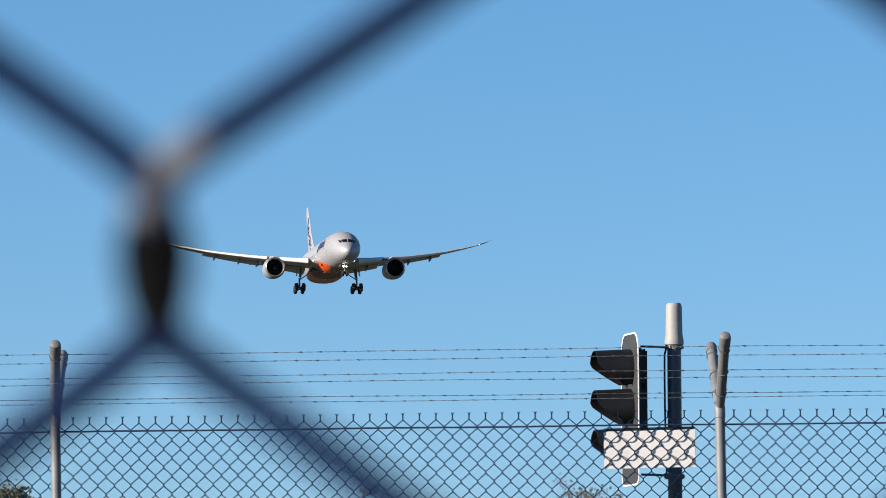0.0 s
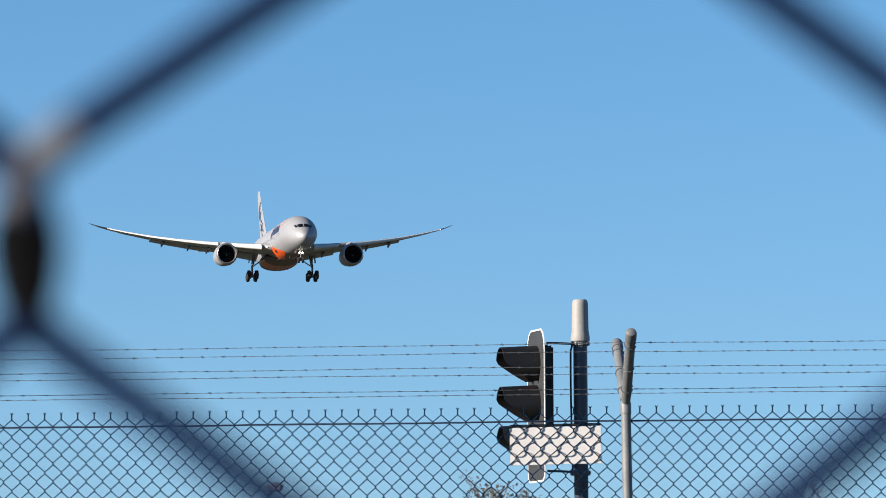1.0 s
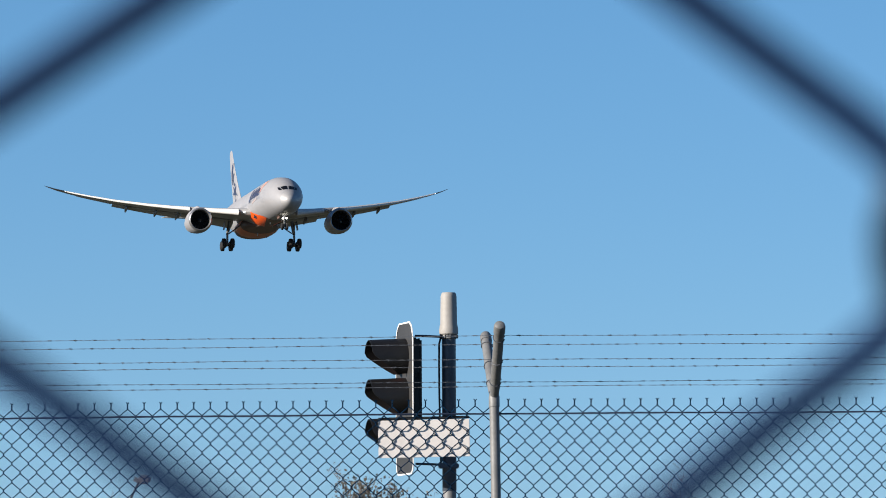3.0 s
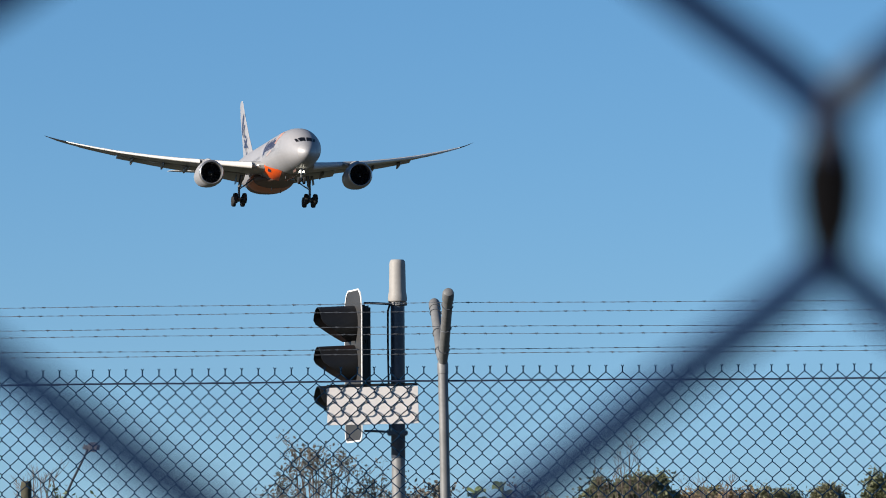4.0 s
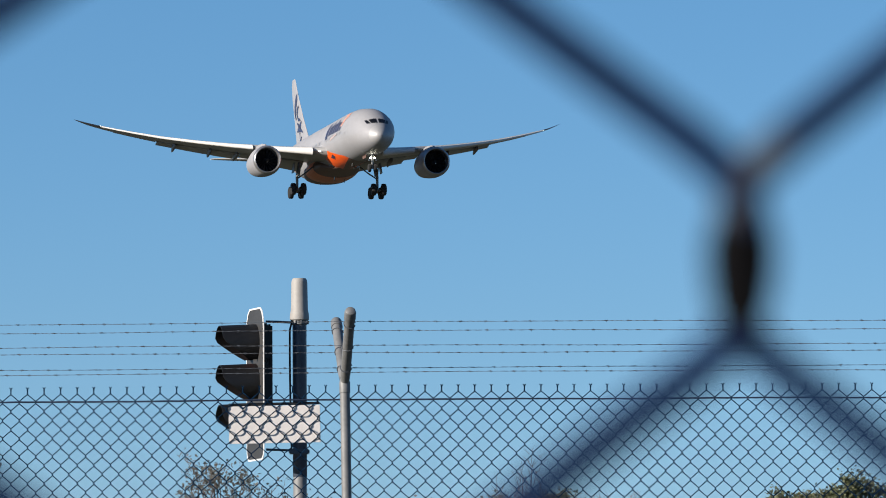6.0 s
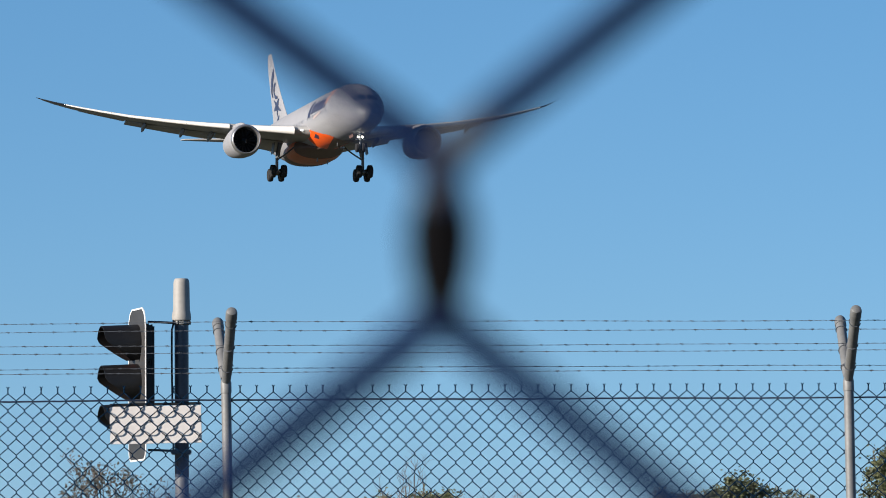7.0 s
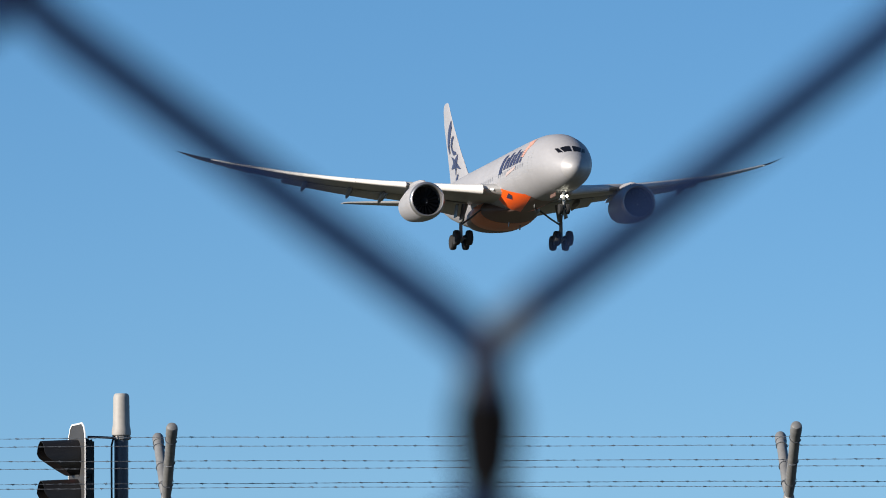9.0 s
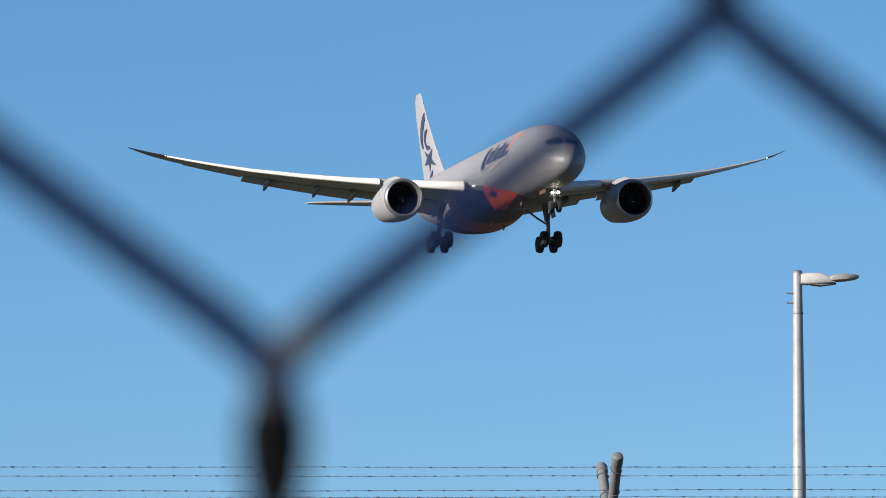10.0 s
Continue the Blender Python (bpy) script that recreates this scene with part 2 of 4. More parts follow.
# ---- chain-link ----
def link_wire(bm, width, pitch, turn, radius, rows, first_right, sides, knuckle=True, lap=0.3, eye=False, bow=0.0):
    """One zigzag wire that hangs down from z = 0: it swings over width, a turn every half pitch."""
    pts, right = [], first_right
    hook = radius * lap
    x0 = width if right else 0.0
    out = -1 if right else 1
    if knuckle:
        pts += [(x0 + out * -0.0065, 0.0, 0.0285), (x0 + out * -0.0012, 0.002, 0.0215), (x0 + out * 0.0016, -0.002, 0.0150), (x0 + out * -0.0014, 0.002, 0.0090), (x0, -0.002, 0.0040)]
    z = 0.0
    for i in range(rows):
        x = width + hook if right else -hook
        s = radius * (1.0 if i % 2 else -1.0)
        if bow and i:
            lift = bow if s > 0 else 0.0008
            a, b = (0.0, width) if right else (width, 0.0)
            for f in (0.22, 0.40, 0.60, 0.78):
                g = math.copysign(turn * 0.22, b - a)
                pts.append((a + g + (b - a - 2 * g) * f, -s - math.copysign(lift, s) * math.sin(math.pi * f), z + pitch / 2 - turn / 2 - (pitch / 2 - turn) * f))
        inner = -turn * 0.22 if right else turn * 0.22
        if eye:     # the two wires run side by side through the hook, and part above and below it
            back, h = (-1 if right else 1), turn * 0.5
            pts += [(x + back * radius * 2.7, s, z + h + radius * 2.1), (x + back * radius * 0.9, s * 0.9, z + h + radius * 0.45), (x + back * radius * 0.36, s * 0.6, z + h * 0.55), (x, 0, z + h * 0.05),
                    (x + back * radius * 0.22, -s * 0.6, z - h * 0.55), (x + back * radius * 0.9, -s * 0.9, z - h - radius * 0.45), (x + back * radius * 2.7, -s, z - h - radius * 2.1)]
            z -= pitch / 2
            right = not right
            continue
        pts += [(x + inner, s, z + turn * 0.5 + (0 if i else -turn * 0.45)), (x, s * 0.6, z + turn * 0.22), (x, -s * 0.6, z - turn * 0.22), (x + inner, -s, z - turn * 0.5)]
        z -= pitch / 2
        right = not right
    return tube(bm, pts, radius, sides)


FENCE_Y = 34.0


def drop(x):
    """The fence's fall along its length: the bay towards -x runs a little downhill."""
    return 0.00454 * min(0.0, x + 0.105) - 0.0003 * max(0.0, x + 0.105)


FW, FP = 0.0798, 0.0872
TOP_Z = EYE_Z + 1.583
far_fence = thing("chain_link_fence", "tall galvanised chain-link perimeter fence with a twisted top edge", "fence", (0, FENCE_Y, 0))
protos = [part("wire", link_wire(bmesh.new(), FW / 2, FP, 0.015, 0.0026, 72, r, 5, bow=0.0045), M_WIRE, far_fence) for r in (True, False)]
for k in range(-110, 152):
    x = -0.0370 + k * FW / 2
    m = pose(x, 0, TOP_Z + drop(x))
    if k < -108:
        protos[(k + 1) % 2].matrix_basis = m
    else:
        share("wire", protos[(k + 1) % 2], far_fence, m)
for z in (TOP_Z - 0.043, TOP_Z - 1.5, TOP_Z - 2.9):
    pts = [(-4.5 + 0.06 * i, 0.006 * math.sin(i * 1.7), z + drop(-4.5 + 0.06 * i) + 0.0010 * math.sin(i * 0.31) + 0.0007 * (i % 2)) for i in range(178)]
    part("line_wire", tube(bmesh.new(), pts, 0.0046, 6), M_LINE, far_fence, "dark twisted line wire")


def fence_post(x, front_dx, rear_dx):
    post = thing("fence_post", "galvanised round steel fence post with two splayed barbed-wire arms", "fence post", (x, FENCE_Y - 0.030, 0), "posts of the perimeter fence")
    fork = EYE_Z + 1.640 + drop(x)
    part("post", tube(bmesh.new(), [(0.042, 0, 0), (0.001, 0, fork - 0.07), (0.0009, 0, fork - 0.068), (0.0003, 0, fork - 0.02), (0, 0, fork)], [0.024, 0.024, 0.0265, 0.0265, 0.021], 20), M_GALV, post)
    for name, dy, dx, material in (("front_arm", -0.43, front_dx, M_GALVDULL), ("rear_arm", 0.43, rear_dx, M_GALV)):
        tip = Vector((dx, dy, fork + 0.297))
        base = Vector((dx * 0.03, 0.0, fork - 0.018))
        arm = part(name, tube(bmesh.new(), [base, base.lerp(tip, 0.15), base.lerp(tip, 0.5), tip], [0.020, 0.0245, 0.0245, 0.0245], 18), material, post)
        d = (tip - base).normalized()
        part("end_cap", tube(bmesh.new(), [tip - d * 0.05, tip - d * 0.004, tip + d * 0.008, tip + d * 0.015], [0.028, 0.028, 0.024, 0.012], 18), material, arm, "domed pressed-steel end cap")
        for s in (0.22, 0.50, 0.83):
            c = base.lerp(tip, s)
            u = Vector((1, 0, 0))
            w = d.cross(u).normalized()
            loop = [c + (u * math.cos(a) + w * math.sin(a)) * 0.0275 + d * 0.008 * math.sin(a * 0.5 + s * 9) for a in [2 * math.pi * k / 14 for k in range(15)]]
            part("tie_wire", tube(bmesh.new(), loop, 0.0022, 5), M_BARB, arm, "thin twisted wire tie round the arm")
    return post


for place in ((-3.313, 0.043, -0.005), (-0.105, 0.030, -0.041), (2.897, 0.003, -0.002), (5.92, 0.0, 0.0)):
    fence_post(*place)


def barbed(y, z, seed):
    rnd = random.Random(seed)
    strand = thing("barbed_wire", "thin twisted barbed wire strung between the fence arms", "barbed wire", (0, FENCE_Y + y, z), "barbed wires over the fence")
    n = 240
    xs = [-4.4 + 10.4 * i / n for i in range(n + 1)]

    def sag(x):
        return drop(x) + 0.0018 * math.sin(x * 1.3 + seed) + 0.0010 * math.sin(x * 4.1 + seed * 2)
    for ph in (0, math.pi):
        part("strand", tube(bmesh.new(), [(x, 0.0022 * math.cos(x * 60 + ph), sag(x) + 0.0022 * math.sin(x * 60 + ph)) for x in xs], 0.0010, 4), M_BARB, strand)
    b = bmesh.new()
    x = -4.3 + rnd.random() * 0.2
    while x < 5.9:
        c = Vector((x, 0, sag(x)))
        for k in range(2):
            a = rnd.uniform(0, math.pi)
            d = Vector((rnd.uniform(-0.6, 0.6), math.cos(a), math.sin(a))).normalized() * 0.0065
            tube(b, [c - d + Vector((0.004 * k, 0, 0)), c + d + Vector((0.004 * k, 0, 0))], 0.0011, 4)
        tube(b, [c + Vector((-0.008, 0, 0.001)), c + Vector((0.010, 0, 0.0))], 0.0022, 6)
        x += rnd.uniform(0.095, 0.13)
    part("barb", b, M_BARB, strand)["kind"] = "stuff"
    return strand


for i, s in enumerate((0.80, 0.45, 0.15)):
    for j, sgn in enumerate((-1, 1)):
        barbed(sgn * 0.43 * s - 0.02, EYE_Z + 1.640 + 0.31 * s + (0.004, 0.004, -0.004)[i] - sgn * (0.002, 0.007, 0.008)[i], i * 2 + j + 1)

# ---- near fence ----
NODE = (0.0340, 0.5880, 1.6408)
NW, NP, NR = 0.0750, 0.0848, 0.00188
near_fence = thing("near_chain_link_fence", "dark-coated chain-link mesh fence close to the eye", "fence", (0, NODE[1], 0))
near_top = NODE[2] + NP * 7
protos = [part("wire", link_wire(bmesh.new(), NW / 2, NP, 0.0114, NR, 52, r, 10, lap=0.62, eye=True), M_NEARWIRE, near_fence) for r in (True, False)]


def tone_hooks(me, patch_mat):
    """Colours the wire black inside the hooks, and paints a sun highlight on the bend above them."""
    me.materials.append(M_HOOKBLACK)
    me.materials.append(patch_mat)
    for f in me.polygons:
        z = f.center.z
        z -= round(z / (NP / 2)) * NP / 2
        if -0.0068 < z < 0.0042:
            f.material_index = 1
        elif 0.0042 <= z < 0.0098 and f.center.x < NW / 4:
            f.material_index = 2


# mesh copy for one column, with the stronger painted sun highlight
worn = protos[1].data.copy()
for ob in protos:
    tone_hooks(ob.data, M_BENDDIM)
tone_hooks(worn, M_BENDLIT)
for v in worn.vertices:      # one column of hooks hangs a little higher
    v.co.z += 0.0011 * (1 - v.co.x / (NW / 2))
for k in range(-40, 40):
    # the mesh is pulled a little wider on one side
    w0, w1 = [q * NW / 2 if q >= 0 else -0.0390 if q == -1 else q * 0.0410 for q in (k, k + 1)]
    m = pose(NODE[0] + w0, 0, near_top + (0.0011 if k < -2 else 0)) @ Matrix.Diagonal(((w1 - w0) / (NW / 2), 1, 1, 1))
    j = (k + 1) % 2
    if k < -38:
        protos[j].matrix_basis = m
    else:
        strand = share("wire", protos[j], near_fence, m)
        if k == -2:
            strand.data = worn


# ---- sign on the fence ----
def fence_sign():
    d = FENCE_Y + 0.0072
    lo, hi = bearing(-243.5, 489.5, d), bearing(-81.5, 556, d)
    w, h = hi.x - lo.x, hi.z - lo.z
    sign = thing("fence_sign", "blank pale sheet sign wired to the back of the fence mesh", "sign", (lo.x + w / 2, d, lo.z))
    sign.rotation_euler.y = radians(-1.0)
    part("panel", slab(bmesh.new(), (w, 0.003, h), pose(0, 0, h / 2), 0.0012), M_SIGN, sign)
    part("top_rail", slab(bmesh.new(), (w, 0.012, 0.013), pose(0, 0.006, h + 0.0085), 0.003), M_BLACK, sign, "dark channel along the top edge")
    for x in (-w * 0.46, -w * 0.1, w * 0.3, w * 0.46):
        part("tie_wire", tube(bmesh.new(), [(x, -0.026, h + 0.006), (x + 0.004, -0.012, h + 0.02), (x + 0.004, 0.008, h + 0.016)], 0.0018, 5), M_WIRE, sign)
    return sign


fence_sign()


# ---- traffic signal ----
def traffic_signal():
    dist = 44.0
    k = dist / PX
    base = Vector((-118.5 * k, dist, 0))
    sig = thing("traffic_signal", "black three-lamp traffic signal on a steel pole with a pale cap", "traffic light", base)

    def zz(el):
        return EYE_Z + el * k
    r = 0.0440
    part("pole", lathe(bmesh.new(), [(0.058, 0), (0.055, 0.05), (r - 0.002, 0.3), (r - 0.002, zz(430))], 24), M_GALV, sig, "galvanised lower pole")
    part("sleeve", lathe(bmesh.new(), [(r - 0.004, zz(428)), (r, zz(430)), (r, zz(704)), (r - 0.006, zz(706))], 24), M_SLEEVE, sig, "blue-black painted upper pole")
    cap = part("pole_cap", lathe(bmesh.new(), [(0.050, zz(706)), (0.0595, zz(708)), (0.0600, zz(714)), (0.0570, zz(720)), (0.0530, zz(726)), (0.0500, zz(774)), (0.0465, zz(779)), (0.040, zz(781.5)), (0.0, zz(782))], 28, cap=False), M_CAP, sig, "off-white tapered plastic cap")
    part("band", lathe(bmesh.new(), [(r + 0.001, zz(699)), (r + 0.006, zz(700)), (r + 0.006, zz(705)), (r + 0.001, zz(706.4))], 24), M_GALVDULL, cap, "worn steel clamp band")
    for a in range(9):
        an = a * 0.7
        part("bolt", slab(bmesh.new(), (0.012, 0.012, 0.022), pose(math.cos(an) * (r + 0.009), math.sin(an) * (r + 0.009), zz(703), 0, 0, math.degrees(an)), 0.002), M_GALVDULL, cap)
    part("cable", tube(bmesh.new(), [(-0.047, -0.02, zz(704)), (-0.060, -0.024, zz(690)), (-0.061, -0.022, zz(650)), (-0.060, -0.022, zz(600)), (-0.057, -0.022, zz(550)), (-0.051, -0.02, zz(470))], 0.0062, 8), M_BLACK, sig, "black cable down the pole")
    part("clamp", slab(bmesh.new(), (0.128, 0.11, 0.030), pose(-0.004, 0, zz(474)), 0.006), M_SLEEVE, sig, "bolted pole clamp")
    # head: looks to the left and a little towards the eye
    turn = pose(-77.5 * k, 0.0, 0, 0, 0, 15)      # local x runs out of the lamps, backwards
    top, bot = zz(728), zz(459)
    mid = (top + bot) / 2
    hw, c = 0.215, 0.10
    outline = [(-hw, bot + c * 0.6), (-hw * 0.94, bot + c * 0.22), (-hw * 0.78, bot), (hw * 0.78, bot), (hw * 0.94, bot + c * 0.22), (hw, bot + c * 0.6)]
    outline += [(hw, top - 0.13), (hw * 0.95, top - 0.07), (hw * 0.82, top - 0.025), (hw * 0.60, top), (-hw * 0.60, top), (-hw * 0.82, top - 0.025), (-hw * 0.95, top - 0.07), (-hw, top - 0.13)]
    # board plane: u across (local y), v up, normal to the front (local -x)
    bm_m = turn @ Matrix(((0, 0, -1, 0), (1, 0, 0, 0), (0, 1, 0, 0), (0, 0, 0, 1)))
    board = part("target_board", prism(bmesh.new(), outline, bm_m, 0.004), M_BOARD, sig, "grey-black backing board", smooth=False)
    e = bmesh.new()
    loop = [bm_m @ Vector((u, v, 0.002)) for u, v in outline]
    inner = [bm_m @ Vector((u * 0.965, mid + (v - mid) * 0.986, 0.0062)) for u, v in outline]
    outer = [bm_m @ Vector((u * 1.02, mid + (v - mid) * 1.006, 0.0062)) for u, v in outline]
    back = [bm_m @ Vector((u * 1.02, mid + (v - mid) * 1.006, 0.001)) for u, v in outline]
    ra, rb, rc = ring(e, inner), ring(e, outer), ring(e, back)
    bridge(e, ra, rb)
    bridge(e, rb, rc)
    part("edge_trim", e, M_WHITE, board, "white reflective edge of the board", smooth=False)
    for i, (el, lens) in enumerate(((667, M_LENSRED), (597, M_LENSAMB), (527, M_LENSGRN))):
        z = zz(el)
        body = part("lamp_housing", slab(bmesh.new(), (0.055, 0.25, 0.238), turn @ pose(0.036, 0, z), 0.018), M_BLACK, sig)
        part("lens", lathe(bmesh.new(), [(0.098, 0.0), (0.092, -0.012), (0.06, -0.024), (0.0, -0.030)], 24, "x", (0, 0, 0), cap=False), lens, body).matrix_basis = turn @ pose(-0.006, 0, z)
        v = bmesh.new()
        n, ln = 22, 0.235
        rows = []
        for rad in (0.118, 0.113):
            front, rear = [], []
            for q in range(n + 1):
                a = radians(-62 + 304 * q / n)
                y, h = math.cos(a) * rad, math.sin(a) * rad
                reach = 0.045 + (ln - 0.045) * max(0.0, min(1.0, (h + rad * 0.98) / (rad * 1.2)))
                rear.append(v.verts.new(turn @ Vector((-0.004, y, z + h))))
                front.append(v.verts.new(turn @ Vector((-reach, y * 0.96, z + h - 0.05 * reach))))
            rows.append((rear, front))
        for rear, front in rows:
            for q in range(n):
                v.faces.new((rear[q], rear[q + 1], front[q + 1], front[q]))
        for q in range(n):
            v.faces.new((rows[0][1][q], rows[0][1][q + 1], rows[1][1][q + 1], rows[1][1][q]))
        part("visor", v, M_BLACK, body, "black cutaway visor")
    part("spine", slab(bmesh.new(), (0.03, 0.16, (zz(700) - zz(490))), turn @ pose(0.075, 0, (zz(700) + zz(490)) / 2), 0.012), M_BLACK, sig, "black rear channel")
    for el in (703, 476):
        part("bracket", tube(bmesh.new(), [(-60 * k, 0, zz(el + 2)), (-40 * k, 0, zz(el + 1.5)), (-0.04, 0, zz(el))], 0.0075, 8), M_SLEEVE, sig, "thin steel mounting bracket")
    return sig


traffic_signal()


# ---- street lamps ----
def street_lamp():
    dist = 110.0
    k = dist / PX
    base = Vector((1402 * k, dist, 0))
    zt = EYE_Z + 1049 * k
    lamp = thing("street_lamp", "tall tapered galvanised street lamp with a flat white head", "street lamp", base)
    part("pole", lathe(bmesh.new(), [(0.30, 0), (0.30, 0.03), (0.135, 0.05), (0.125, zt * 0.5), (0.072, zt - 0.06), (0.072, zt)], 16), M_LAMPPOLE, lamp, "tapered round pole")
    part("top_cap", lathe(bmesh.new(), [(0.078, zt), (0.078, zt + 0.015), (0.05, zt + 0.04), (0.0, zt + 0.045)], 16, cap=False), M_GALVDULL, lamp)
    part("band", lathe(bmesh.new(), [(0.080, zt - 0.66), (0.084, zt - 0.65), (0.084, zt - 0.63), (0.080, zt - 0.62)], 16), M_GALVDULL, lamp)
    for h in (0.33, 0.48):
        part("step_bolt", tube(bmesh.new(), [(-0.05, -0.02, zt - h), (-0.17, -0.03, zt - h), (-0.175, -0.03, zt - h + 0.02)], 0.012, 8), M_GALVDULL, lamp)

    def pod(name, x0, x1, secs, material, label):
        b, last = bmesh.new(), None
        for f, w, lo, hi in secs:
            x = x0 + (x1 - x0) * f
            co = []
            for q in range(16):
                a = 2 * math.pi * q / 16
                cx, cz = math.copysign(abs(math.cos(a)) ** 0.6, math.cos(a)), math.copysign(abs(math.sin(a)) ** 0.6, math.sin(a))
                co.append((x, cx * w, zt + (lo + hi) / 2 + cz * (hi - lo) / 2))
            rr = ring(b, co)
            if last:
                bridge(b, last, rr)
            else:
                b.faces.new(rr)
            last = rr
        b.faces.new(last)
        return part(name, b, material, lamp, label)
    pod("gear_box", 0.05, 0.58, [(0, 0.09, -0.19, -0.02), (0.2, 0.12, -0.20, -0.005), (0.55, 0.13, -0.195, 0.0), (0.8, 0.13, -0.19, -0.05), (1, 0.11, -0.17, -0.09)], M_LAMPHEAD, "off-white pressed-metal gear housing")
    pod("lamp_head", 0.44, 0.96, [(0, 0.10, -0.16, -0.08), (0.25, 0.15, -0.15, -0.03), (0.6, 0.16, -0.14, -0.012), (0.9, 0.13, -0.115, -0.03), (1, 0.08, -0.09, -0.045)], M_LAMPPOLE, "flat grey lamp head")
    pod("diffuser", 0.20, 0.60, [(0, 0.08, -0.20, -0.17), (0.4, 0.10, -0.222, -0.17), (1, 0.08, -0.19, -0.16)], M_GALVDULL, "darker lower tray")
    return lamp


street_lamp()


def flood_lamp():
    dist = 112.0
    k = dist / PX
    base = Vector((-760 * k, dist + 3, 0))
    lamp = thing("outreach_lamp", "small street lamp on a thin slanting steel arm", "street lamp", base)
    zt = EYE_Z + 452 * k
    foot = EYE_Z + 300 * k
    dx = 93 * k
    part("pole", lathe(bmesh.new(), [(0.09, 0), (0.075, foot * 0.5), (0.05, foot)], 12), M_GALVDULL, lamp)
    part("arm", tube(bmesh.new(), [(0, 0, foot - 0.05), (dx * 0.2, -0.6, foot + (zt - foot) * 0.22), (dx * 0.6, -1.8, foot + (zt - foot) * 0.64), (dx, -3.0, zt)], [0.030, 0.024, 0.020, 0.018], 10), M_SLEEVE, lamp, "thin slanting arm")
    b = bmesh.new()
    slab(b, (0.20, 0.42, 0.115), pose(dx + 0.075, -3.1, zt + 0.005, 8, 4, 0), 0.035)
    part("lamp_head", b, M_GALVDULL, lamp, "weathered grey lamp head")
    part("collar", slab(bmesh.new(), (0.09, 0.16, 0.10), pose(dx - 0.055, -3.02, zt + 0.005, 0, -20, 0), 0.03), M_GALV, lamp, "pale metal collar")
    return lamp


flood_lamp()


def timber_post():
    dist = 62.0
    k = dist / PX
    h = EYE_Z + 393 * k
    p = part("timber_post", lathe(bmesh.new(), [(0.052, 0), (0.050, h * 0.5), (0.047, h - 0.03), (0.043, h - 0.006), (0.034, h)], 14), M_TIMBER)
    p.location = (-778 * k, dist, 0)
    tagged(p, "weathered greenish round timber post among the shrubs", "post")


timber_post()


# ---- plants ----
def at(az, dist):
    return Vector((az / PX * dist, dist, 0))


def tall(el, dist):
    return EYE_Z + el / PX * dist


